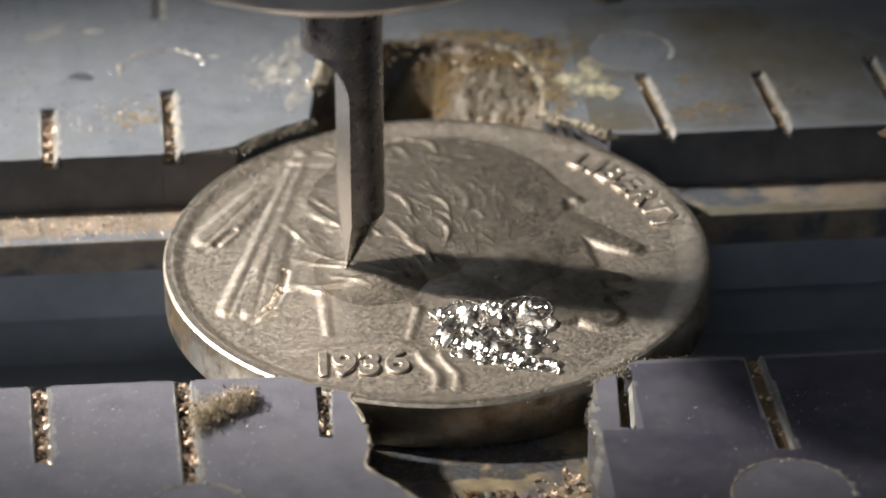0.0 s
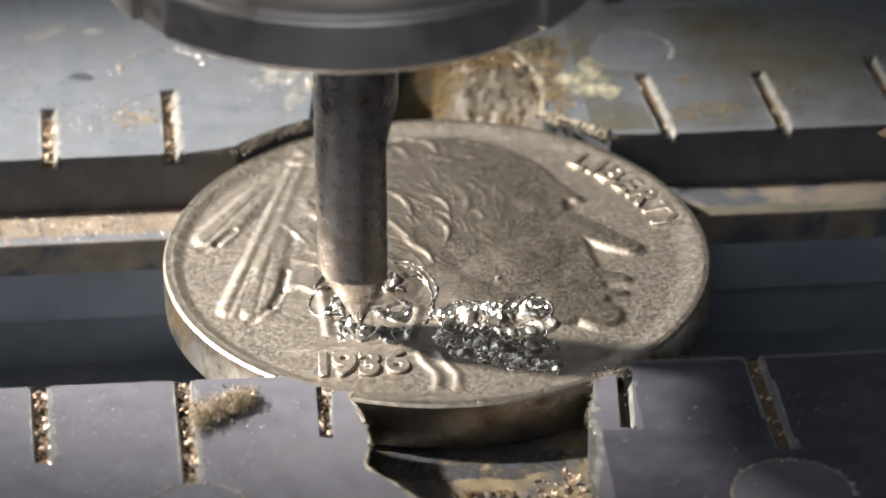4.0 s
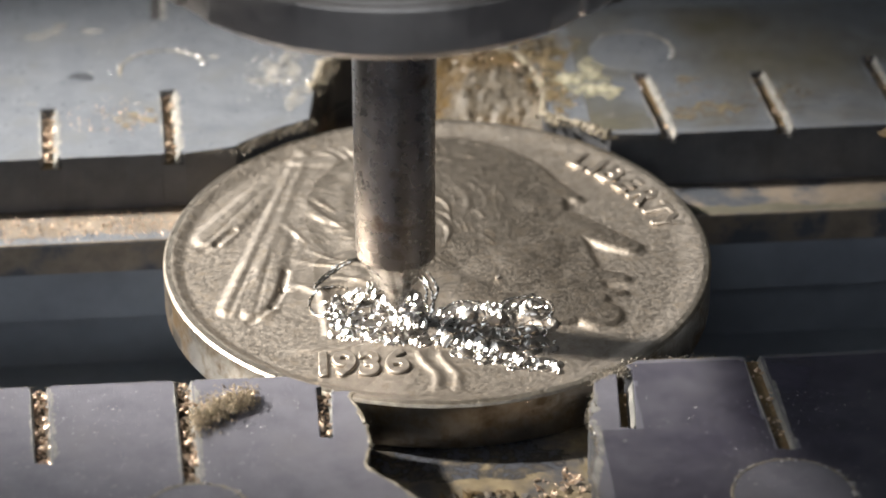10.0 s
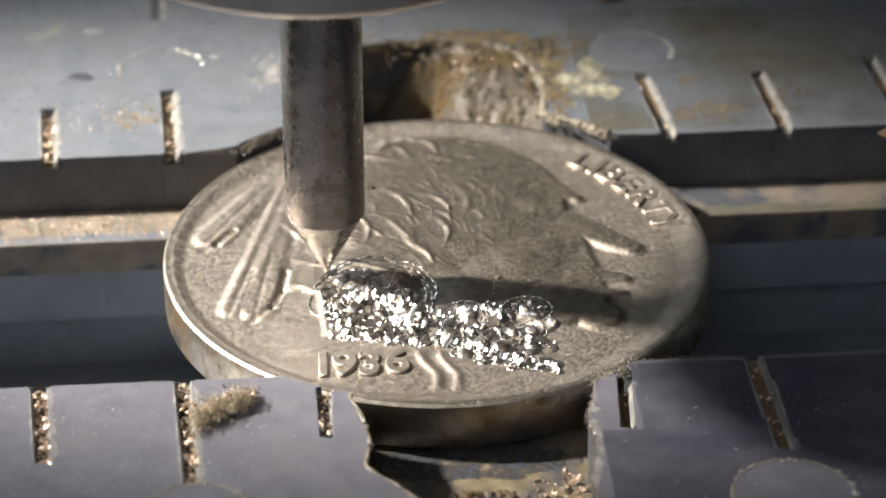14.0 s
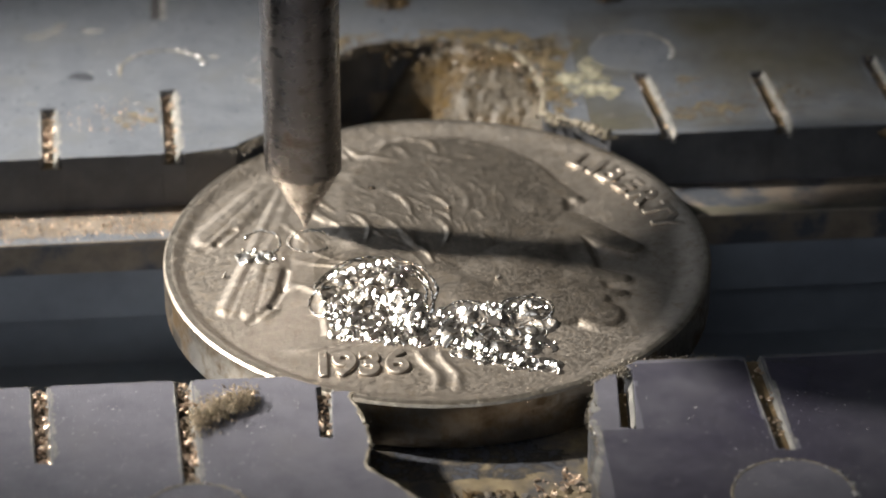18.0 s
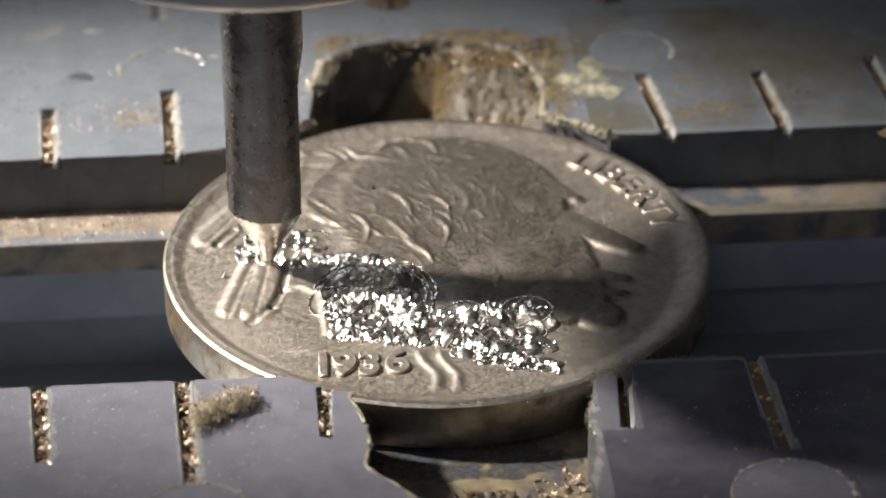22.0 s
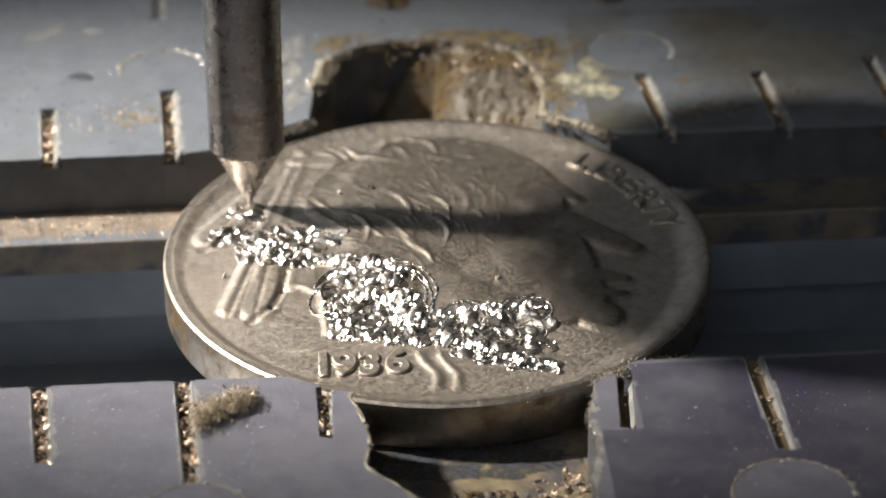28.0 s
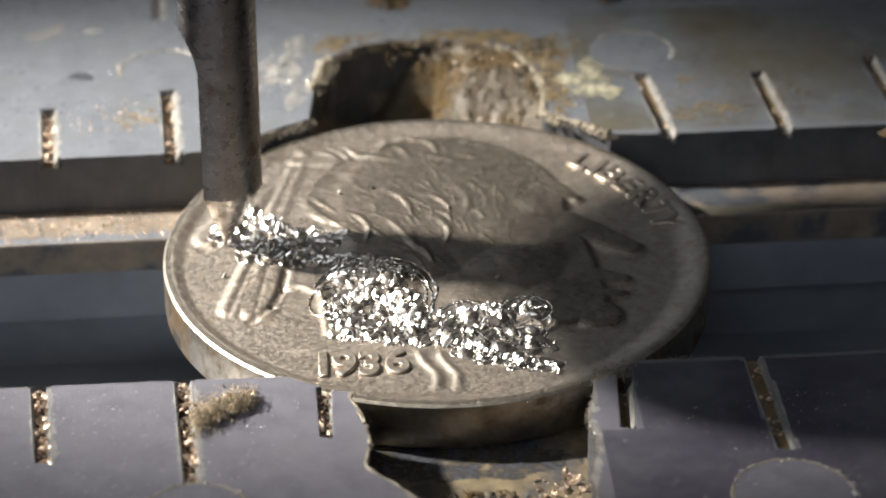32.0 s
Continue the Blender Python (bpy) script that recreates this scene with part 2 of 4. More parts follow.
# an unseen plain room closes the place; added window openings behind and before the vise
room_wall("wall_north", -1700, 1700, 1500, 1600, -900, 390, "plain grey wall below the added window")
room_wall("wall_north_upper", -1700, 1700, 1500, 1600, 1650, 2000, "plain grey wall over the added window")
# unseen wall made dark so the metal mirrors less light
room_wall("wall_north_east", -470, 1700, 1500, 1600, 390, 1650, "unseen dark wall added to keep reflections dark", DARK_PAINT)
room_wall("wall_south", -1700, 1700, -1600, -1500, -900, 390, "plain grey wall below the added fill opening")
room_wall("wall_south_upper", -1700, 1700, -1600, -1500, 1650, 2000, "plain grey wall over the added fill opening")
room_wall("wall_south_east", 420, 1700, -1600, -1500, 390, 1650, "plain grey wall beside the added fill opening")
room_wall("wall_south_west", -1700, -820, -1600, -1500, 390, 1650, "plain grey wall beside the added fill opening")
room_wall("wall_west", -1800, -1700, -1600, 1600, -900, 2000, "plain grey wall")
room_wall("wall_east", 1700, 1800, -1600, 1600, -900, 2000, "plain grey wall")
tagged(new("ceiling", mesh_of("ceiling", *prism([(-1800, -1600), (1800, -1600), (1800, 1600), (-1800, 1600)], 2000, 2060), PLASTER)),
       "plain grey ceiling", "ceiling", kind="structure")
tagged(new("floor", mesh_of("floor", *prism([(-1800, -1600), (1800, -1600), (1800, 1600), (-1800, 1600)], -960, -900), PLASTER)),
       "plain grey floor", "floor", kind="structure")

slots = []


def slot_path(x, length, skew, edge, inward):
    """The two flanks of a slot that opens at the jaw's edge."""
    w = 0.30
    y = edge(x)
    x1, y1 = x + skew * length * inward, y + length * inward
    slots.append((x, y, x1, y1, inward))
    worn = 0.16
    return [(x - w - worn, edge(x - w - worn)), (x - w, edge(x - w) + worn * inward), (x1 - w, y1), (x1 + w, y1 + 0.1 * inward),
            (x + w, edge(x + w) + worn * inward), (x + w + worn, edge(x + w + worn))]


def arc(cx, cy, r, a0, a1, n, rough=0.06):
    pts = []
    for i in range(n + 1):
        a = radians(a0 + (a1 - a0) * i / n)
        x, y = cx + r * math.cos(a), cy + r * math.sin(a)
        k = wobble(x, y, rough)
        pts.append((x + k * math.cos(a), y + k * math.sin(a)))
    return pts


def pocket(cx, cy, a, b, power, t0, t1, n, rough=0.16):
    pts = []
    for i in range(n + 1):
        t = radians(t0 + (t1 - t0) * i / n)
        c, s = math.cos(t), math.sin(t)
        x = cx + a * math.copysign(abs(c) ** (2 / power), c)
        y = cy + b * math.copysign(abs(s) ** (2 / power), s)
        k = wobble(x, y, rough)
        pts.append((x + k * c, y + k * s))
    return pts


NEST = 11.0
back_rim = arc(0, 0, NEST, 138.5, 119, 26) + pocket(-0.45, 11.2, 4.85, 5.6, 2.7, 176, 4, 110) + arc(0, 0, NEST, 66.5, 49.5, 26)
back_line = [(-70, back_edge(-70))]
for sx, sl, sk in ((-15.75, 4.2, -0.13), (-10.8, 5.6, -0.12)):
    back_line += slot_path(sx, sl, sk, back_edge, 1)
back_line += back_rim
for sx, sl, sk in ((9.55, 5.2, -0.17), (14.4, 5.0, -0.15), (19.5, 6.0, -0.15)):
    back_line += slot_path(sx, sl, sk, back_edge, 1)
back_line += [(70, back_edge(70)), (70, 70), (-70, 70)]

front_left = arc(0, 0, NEST, 240.5, 248, 12)
front_wall = [(x + wobble(x, y, 0.16), y) for x, y in [(-3.1 + 0.75 * float(smooth01(i, 0, 13)) + 2.2 * float(smooth01(i, 20, 38)) - 0.12 * math.exp(-((i - 22) / 4) ** 2), -10.45 - 0.2 * i) for i in range(40)]]
front_bay = (pocket(2.35, -19.0, 3.7, 3.0, 2.4, 190, 350, 40)
             + [(5.48 + 0.13 * math.sin(i * 0.17) + wobble(i * 0.1, 2.0, 0.16, 1.2), -18.4 + 0.1 * i) for i in range(81)]
             + arc(0, 0, NEST + 0.3, 300, 304, 8, 0.12))
front_right = arc(0, 0, NEST + 0.2, 307.5, 310.5, 10, 0.12)
front_rim = (front_left + [(-4.3, -10.3), (-4.05, -13.3), (-3.62, -13.4), (-3.75, -10.5)] + front_wall + front_bay
             + [(6.48, -9.4), (6.46, -12.7), (6.98, -12.8), (7.06, -9.1)] + front_right)
front_line = [(-70, front_edge(-70))]
for sx, sl, sk in ((-14.2, 4.7, -0.15), (-9.1, 6.3, -0.13)):
    front_line += slot_path(sx, sl, sk, front_edge, -1)
front_line += front_rim
for sx, sl, sk in ((11.45, 5.8, -0.12), (17.2, 6.0, -0.12)):
    front_line += slot_path(sx, sl, sk, front_edge, -1)
front_line += [(70, front_edge(70)), (70, -70), (-70, -70)]


def weather(line, edge):
    """Breaks the long straight edges into short uneven lengths, as a worn edge is."""
    out = []
    for a, b in zip(line, line[1:] + line[:1]):
        out.append(a)
        if abs(a[1] - edge(a[0])) < 0.02 and abs(b[1] - edge(b[0])) < 0.02 and b[0] - a[0] > 0.6:
            lo, hi = max(a[0], -24), min(b[0], 24)
            for x in np.arange(lo + 0.2, hi - 0.2, 0.16):
                out.append((float(x), edge(x) + wobble(x, edge(x), 0.035, 0.5)))
    return out


back_line, front_line = weather(back_line, back_edge), weather(front_line, front_edge)
back_jaw = thing("back_jaw", (0, 30, BED), "dark blue-grey stepped soft jaw with grimy slots and a worn pocket", "vise jaw", "vise jaws")
front_jaw = thing("front_jaw", (0, -30, BED), "dark blue-grey stepped soft jaw with swarf-filled slots and a scalloped pocket", "vise jaw", "vise jaws")
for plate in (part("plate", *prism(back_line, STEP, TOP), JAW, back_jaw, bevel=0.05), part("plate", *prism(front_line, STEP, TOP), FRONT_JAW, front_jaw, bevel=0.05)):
    # sides get the darker, shade-toned copy; the top keeps the jaw's colour
    plate.data.materials.append(SIDE_SHADE)
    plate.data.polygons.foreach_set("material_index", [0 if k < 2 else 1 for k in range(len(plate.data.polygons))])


def seat_outline(edge, rim, far):
    return [(-70, edge(-70))] + rim + [(70, edge(70)), (70, far), (-70, far)]


# the seats carry the coin; each has the pocket's hollow cut out of it down to a lower floor
back_hollow = [(-5.3, seat_edge(-5.3))] + pocket(-0.45, 11.2, 4.85, 5.6, 2.7, 176, 4, 60) + [(4.4, seat_edge(4.4))]
part("seat", *prism(seat_outline(seat_edge, back_hollow, 69), FLOOR, STEP - 0.004), SEAT, back_jaw, "rough brownish seat step", bevel=0.04)
part("underside", *prism([(-70, seat_edge(-70) + 0.03), (70, seat_edge(70) + 0.03), (70, 68), (-70, 68)], -5.6, FLOOR - 0.01), FLANK, back_jaw)
part("guide", *prism([(-70, seat_edge(-70) + 1.2), (70, seat_edge(70) + 1.2), (70, 67), (-70, 67)], BED + 0.01, -5.61), FLANK, back_jaw)


def front_seat_edge(x):
    return -6.4 + 0.077 * x


part("seat", *prism([(-69, front_seat_edge(-69)), (69, front_seat_edge(69)), (69, -69), (-69, -69)], BED + 0.01, STEP - 0.14), OCHRE, front_jaw,
     "grimy pocket floor")
part("coin_rest", *prism([(-69, front_seat_edge(-69) - 0.02), (69, front_seat_edge(69) - 0.02), (69, -8.2 + 0.077 * 69), (-69, -8.2 - 0.077 * 69)],
                         STEP - 0.14, STEP - 0.004), FLANK, front_jaw)

# slot floors with packed swarf
slots += [(-4.0, -10.3, -3.84, -13.2, -1), (6.70, -9.9, 6.66, -12.6, -1)]
rng = random.Random(4)
for x0, y0, x1, y1, inward in slots:
    jaw = back_jaw if inward > 0 else front_jaw
    slope, half = (0.08, 0.5) if abs(x0) > 8 else (0.0, 0.33)
    o = [(x0 - half, y0 - half * slope + 0.015 * inward), (x0 + half, y0 + half * slope + 0.015 * inward), (x1 + 0.33, y1 + 0.2 * inward), (x1 - 0.33, y1 + 0.2 * inward)]
    deep = 0.26 if x0 > 8 else 0.5
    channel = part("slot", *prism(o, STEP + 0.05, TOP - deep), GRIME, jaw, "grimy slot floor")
    # channel walls take the same painted shade
    channel.data.materials.append(SIDE_SHADE)
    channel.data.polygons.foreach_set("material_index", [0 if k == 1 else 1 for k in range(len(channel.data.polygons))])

    # worn, sloped right flank; its paleness also paints the lamp light on it
    lip = [(x0 + 0.31, y0, TOP + 0.004), (x1 + 0.31, y1, TOP + 0.004), (x1 + 0.31, y1, TOP - 0.46), (x0 + 0.31, y0, TOP - 0.46),
           (x0 + 0.10, y0, TOP - 0.46), (x1 + 0.10, y1, TOP - 0.46)]
    part("slot_lip", lip, [(0, 1, 5, 4), (0, 3, 2, 1), (0, 4, 3), (1, 2, 5), (2, 3, 4, 5)], WORN_LIT, channel, "worn pale flank of the slot")

    def in_slot(r, a=(x0, y0), b=(x1, y1), deep=deep):
        f = r.random()
        return (a[0] + (b[0] - a[0]) * f + r.uniform(-0.26, 0.26), a[1] + (b[1] - a[1]) * f, TOP - deep + 0.02 + 0.8 * deep * r.random())
    tagged(new("slot_swarf", mesh_of("slot_swarf", *flakes((150 if inward > 0 else 300) if x0 < -8 else (20 if inward > 0 else 26) if x0 > 8 else 70 if x0 < 0 else 6, in_slot, 0.03, 0.13, rng), SWARF)),
           "glinting brass-coloured swarf packed in a jaw slot", "swarf", "slot swarf", "stuff")


# round plugs set into the jaws: a faint raised lip and a slightly lighter disc
def plug(cx, cy, r, jaw, lip_from=0, lip_to=360):
    disc = part("plug", *lathe([(r * 0.98, TOP - 0.2), (r * 0.98, TOP + 0.008), (r * 0.4, TOP + 0.010)], 48, (cx, cy)), JAW if jaw is back_jaw else FRONT_JAW, jaw)
    ring = [(cx + r * math.cos(radians(a)), cy + r * math.sin(radians(a)), TOP) for a in range(lip_from, lip_to + 1, 5)]
    part("lip", *ragged_tube(ring, 0.055, rng), BURR, disc, "pale raised lip")

    def on_lip(q):
        x, y, z = ring[int(len(ring) * q.random() ** 2)]
        return (x + q.gauss(0, 0.05), y + q.gauss(0, 0.05), z + 0.03)
    tagged(part("lip_grit", *flakes(70, on_lip, 0.02, 0.10, rng, 0.6), PALE, disc, "pale crumbs along the plug's lip"), kind="stuff")


plug(-11.8, 13.9, 1.85, back_jaw, 20, 200)
plug(8.35, 15.7, 1.85, back_jaw, -20, 130)
plug(-8.05, -18.0, 1.92, front_jaw, 10, 170)
plug(12.1, -16.75, 2.08, front_jaw, 0, 200)


# burr beads round the pockets
def raised(path, z, step=1):
    return [(x, y, z) for x, y in path[::step]]


def crust(path, material, jaw, label, width, n, big):
    """Torn, crumbly burr along a rim."""
    part("burr", *ragged_tube(path, width * (0.5 if material is BURR else 0.2), rng), material, jaw, label)

    def along(r):
        x, y, z = path[int(r.random() * len(path))]
        return (x + r.gauss(0, width * 0.55), y + r.gauss(0, width * 0.55), z + r.uniform(-0.25, 0.06))
    tagged(part("crumb_crust", *flakes(n, along, 0.02, big * 0.7, rng, 0.6), material, jaw, label), kind="stuff")


crust(raised(back_rim[:30], TOP - 0.10), LIP, back_jaw, "tan torn burr", 0.34, 1100, 0.07)
crust(raised(back_rim[28:50], TOP - 0.02), BURR, back_jaw, "pale torn burr", 0.50, 700, 0.11)
crust(raised(back_rim[44:100], TOP - 0.06), HEAP, back_jaw, "brown crusted burr", 0.36, 500, 0.16)
crust(raised(back_rim[100:], TOP - 0.02), BURR, back_jaw, "pale torn burr", 0.34, 520, 0.2)
crust(raised(front_wall, TOP - 0.03), BURR, front_jaw, "pale torn burr", 0.14, 130, 0.10)
crust(raised(front_bay[44:], TOP - 0.03), LIP, front_jaw, "tan torn burr", 0.17, 700, 0.07)
crust(raised(arc(0, 0, NEST + 0.25, 300, 310, 20) + [(x, front_edge(x) - 0.05) for x in np.linspace(7.4, 10.2, 16)], TOP - 0.05), LIP, front_jaw,
      "tan torn burr", 0.34, 1300, 0.07)


# loose grime, paste and swarf
def stuff(name, n, place, low, high, material, label, category):
    return tagged(new(name, mesh_of(name, *flakes(n, place, low, high, rng), material)), label, category, kind="stuff")


def blob(cx, cy, sx, sy, z, h):
    def place(r):
        a, q = r.uniform(0, 6.283), math.sqrt(r.random())
        return (cx + sx * q * math.cos(a), cy + sy * q * math.sin(a), z + h * (1 - q) * r.random())
    return place


def heap_height(x, y):
    """The packed grime that climbs the far and one side of the back pocket."""
    up = float(smooth01(x + wobble(y, x, 0.5, 2.0), -0.7, 1.3))
    back = float(smooth01(y + 0.25 * max(0.0, x), 10.6, 15.2))
    side = float(smooth01(x, 2.6, 4.6))
    ledge = float(smooth01(y, 15.4, 16.6)) * float(smooth01(x, -3.4, -0.5))
    z = FLOOR + 0.03 + up * (1.3 + 2.5 * max(back, 0.85 * side)) + 3.3 * ledge * (1 - up) + wobble(x, y, 0.22, 1.6) + wobble(x, y, 0.12, 0.35)
    return min(z, TOP + 0.02) if y > 10.9 else min(z, STEP - 0.05)


def heap():
    n = 90
    gx, gy = np.linspace(-5.3, 4.4, n), np.linspace(8.2, 16.8, n)
    verts = [(x, y, heap_height(x, y)) for x in gx for y in gy]
    return verts, [(i * n + j, (i + 1) * n + j, (i + 1) * n + j + 1, i * n + j + 1) for i in range(n - 1) for j in range(n - 1)]


def on_heap(r):
    x, y = r.uniform(0.0, 4.3), r.uniform(10.9, 16.6)
    return (x, y, heap_height(x, y) + 0.01)


tagged(new("grime_heap", mesh_of("grime_heap", *heap(), HEAP, True)), "packed brown grime in the back jaw's pocket", "grime", kind="stuff")
stuff("pocket_grime", 1300, on_heap, 0.015, 0.085, HEAP, "tan crumbly grime heaped in the back pocket", "grime")
stuff("pocket_grime", 350, lambda r: (lambda x, y: (x, y, heap_height(x, y) + 0.02))(r.gauss(0.8, 1.0), r.gauss(14.6, 0.8)), 0.03, 0.16, GRIME, "brown crumbly grime heaped in the back pocket", "grime")
stuff("pocket_glint", 160, on_heap, 0.012, 0.05, PALE, "bright flecks of metal in the pocket's grime", "swarf")
stuff("rim_grime", 700, lambda r: (lambda a: (-0.45 + 4.9 * math.cos(a) + r.gauss(0, 0.28), 11.3 + 5.6 * math.sin(a) + r.gauss(0, 0.3),
      TOP + r.uniform(-0.9, 0.03)))(r.uniform(0.15, 2.0)), 0.03, 0.13, HEAP, "brown grime along the pocket's edge", "grime")
stuff("rim_swarf", 150, lambda r: (lambda a: (-0.45 + 5.2 * math.cos(a) + r.gauss(0, 0.4), 10.9 + 5.4 * math.sin(a) + r.gauss(0, 0.4),
      TOP + 0.02))(r.uniform(-0.1, 1.6)), 0.02, 0.08, SWARF, "glinting swarf at the pocket's edge", "swarf")
stuff("heap_swarf", 160, blob(0.9, 11.0, 1.3, 0.7, STEP + 0.15, 0.25), 0.02, 0.09, SWARF, "coppery flecks on the packed grime", "swarf")
stuff("floor_swarf", 130, blob(4.5, -13.8, 1.3, 2.2, STEP - 0.12, 0.3), 0.04, 0.16, SWARF, "coppery swarf on the pocket floor", "swarf")
stuff("floor_grime", 260, blob(1.9, -14.5, 2.0, 1.6, STEP - 0.14, 0.08), 0.05, 0.3, GRIME, "yellowish grime on the pocket floor", "grime")
stuff("seat_swarf", 1500, lambda r: (lambda x: (x, seat_edge(x) + r.uniform(0.2, 2.4), STEP + 0.02))(r.uniform(-18, -9)), 0.012, 0.05, SWARF,
      "fine reddish swarf on the seat step", "swarf")
def on_jaws(r):
    while True:
        x, y = r.uniform(-19, 19), r.choice((r.uniform(9.5, 21), r.uniform(-17, -10.4)))
        if not (-5.9 < x < 5.2 and 0 < y < 17.2) and not (-4.6 < x < 7.4 and y < 0):
            return (x, y, TOP + 0.006)


stuff("jaw_dust", 3400, on_jaws, 0.007, 0.036, PALE, "fine metal dust on the jaws", "dust")
stuff("edge_dust", 420, lambda r: (lambda x: (x, front_edge(x) - abs(r.gauss(0, 0.12)), TOP))(r.choice((r.uniform(-17, -5.6), r.uniform(7.6, 17)))),
      0.008, 0.03, BURR, "pale dust along the front jaw's worn edge", "dust")
stuff("edge_dust", 300, lambda r: (lambda x: (x, back_edge(x) + abs(r.gauss(0, 0.10)), TOP))(r.choice((r.uniform(-19, -8.4), r.uniform(7.4, 20)))),
      0.008, 0.035, BURR, "pale dust along the back jaw's worn edge", "dust")

stuff("jaw_crust", 260, blob(-6.9, 13.8, 1.5, 2.4, TOP, 0.02), 0.015, 0.09, PALE, "patchy pale crust beside the pocket", "crust")
stuff("jaw_crust", 420, blob(11.2, 10.9, 2.6, 1.6, TOP, 0.01), 0.01, 0.07, GRIME, "thin brown crust between the slots", "crust")
stuff("jaw_crust", 260, blob(14.8, 12.4, 1.6, 2.2, TOP, 0.01), 0.01, 0.07, GRIME, "thin brown crust beside a slot", "crust")
stuff("jaw_crust", 150, blob(-13.6, 9.8, 1.9, 1.8, TOP, 0.02), 0.015, 0.07, SWARF, "sparse glinting swarf between the slots", "swarf")
# no recess here: a flat black strip paints the slot's dark inside
far_slot = part("slot", *prism([(-12.75, 18.75), (-12.35, 18.72), (-12.55, 21.4), (-12.95, 21.4)], TOP - 0.3, TOP + 0.006), SLOT_DARK, back_jaw, "short grimy slot far back")
# pale strip: worn flank with its lamp light in the colour
part("slot_lip", *prism([(-12.35, 18.72), (-12.05, 18.74), (-12.3, 21.4), (-12.55, 21.4)], TOP - 0.3, TOP + 0.012), WORN_LIT, far_slot, "worn pale flank of the slot")
stuff("grime_lump", 120, blob(-2.3, 20.4, 1.0, 0.7, TOP, 0.25), 0.05, 0.25, GRIME, "brown crumb of grime far back on the jaw", "grime")
stuff("grime_lump", 60, blob(7.7, 20.6, 0.5, 0.4, TOP, 0.2), 0.05, 0.2, GRIME, "brown crumb of grime far back on the jaw", "grime")
stuff("grime_lump", 70, blob(18.9, 8.9, 0.6, 0.35, TOP - 0.3, 0.3), 0.04, 0.18, GRIME, "brown crumb of grime on the jaw's edge", "grime")
bead = tagged(new("oil_bead", mesh_of("oil_bead", *lathe([(0.18 * math.cos(b), -1.55 + 0.18 * math.sin(b)) for b in np.linspace(-1.45, 1.45, 11)], 24, (-0.85, 12.1)), TIP, True)),
              "tiny glossy bead stuck on the grime", "bead")

crumb = thing("swarf_clump", (-7.4, -11.6, TOP), "golden brown clump of swarf lying on the front jaw", "swarf")


def in_clump(r):
    f = r.random()
    return (-8.55 + 2.05 * f + r.gauss(0, 0.13), -12.6 + 1.55 * f + r.gauss(0, 0.32) * (1.3 - 0.5 * f), TOP + 0.02 + abs(r.gauss(0, 0.27)) * (1.2 - 0.4 * f))


part("fuzz", *flakes(4200, in_clump, 0.014, 0.055, rng, 0.7, 0.5), TAN, crumb)
part("glint", *flakes(70, in_clump, 0.03, 0.12, rng), SWARF, crumb, "bright metal flecks")


def film(cx, cy, rx, ry, turn, cut, thick, seed, size=0.8, n=70, base=TOP):
    """A thin dried film with a ragged outline and holes, lying on a jaw."""
    c, q = math.cos(radians(turn)), math.sin(radians(turn))
    grid, keep = [], []
    for i in range(n):
        for j in range(n):
            u, v = 2.6 * (i / (n - 1) - 0.5), 2.6 * (j / (n - 1) - 0.5)
            x, y = cx + u * rx * c - v * ry * q, cy + u * rx * q + v * ry * c
            f = 1 - u * u - v * v + 0.9 * noise.fractal(Vector((x / size, y / size, seed)), 1.0, 2.1, 5)
            grid.append((x, y, base + 0.003 + thick * max(0.0, min(1.0, (f - cut) * 1.6)) * (0.7 + 0.5 * noise.noise(Vector((x * 4, y * 4, seed))))))
            keep.append(f > cut and not any(min(a[1], a[3]) < y < max(a[1], a[3]) and abs(x - a[0] - (a[2] - a[0]) * (y - a[1]) / (a[3] - a[1])) < 0.36 for a in slots))
    faces = [(i * n + j, (i + 1) * n + j, (i + 1) * n + j + 1, i * n + j + 1) for i in range(n - 1) for j in range(n - 1)
             if keep[i * n + j] and keep[(i + 1) * n + j + 1] and keep[(i + 1) * n + j] and keep[i * n + j + 1]]
    return grid, faces


paste = thing("dried_paste", (6.4, 12.6, TOP), "pale yellow dried paste smeared on the back jaw", "paste")
part("smear", *film(6.35, 12.6, 1.55, 0.95, -22, 0.05, 0.09, 1.3), SMEAR, paste, smooth=True)
part("smear", *film(6.6, 14.1, 0.6, 1.0, 10, 0.2, 0.07, 2.3), SMEAR, paste, smooth=True)

smear = thing("oil_smear", (-16.8, 17.6, TOP), "glossy pale smear of oil and swarf on the back jaw", "smear")
for cx, cy, rx, ry, turn, cut in ((-17.5, 17.2, 0.9, 0.5, 20, 0.1), (-16.7, 17.9, 0.5, 0.35, 50, 0.2), (-15.3, 17.6, 0.7, 0.32, 0, 0.2),
                                  (-17.4, 14.3, 0.35, 0.18, 10, 0.4), (-17.0, 10.9, 0.35, 0.14, 0, 0.4), (-6.7, 13.9, 1.1, 1.5, 10, 0.25), (-6.3, 16.0, 0.7, 1.6, -10, 0.3), (-7.4, 13.0, 0.8, 0.5, 0, 0.2), (-6.0, 11.4, 0.5, 1.2, -15, 0.2),
                                  (-12.7, 10.9, 0.3, 0.12, 40, 0.3), (-13.4, 9.6, 0.3, 0.16, 20, 0.3), (-13.9, 10.2, 0.3, 0.12, 30, 0.3), (-12.6, 9.1, 0.2, 0.1, 0, 0.3), (-9.6, 15.2, 0.4, 0.2, 0, 0.4)):
    part("film", *film(cx, cy, rx, ry, turn, cut, 0.035, cx, 0.35, 44), WET, smear, smooth=True)
blot = thing("oil_blot", (-15.3, 13.3, TOP), "small dark oil blot on the back jaw", "blot")
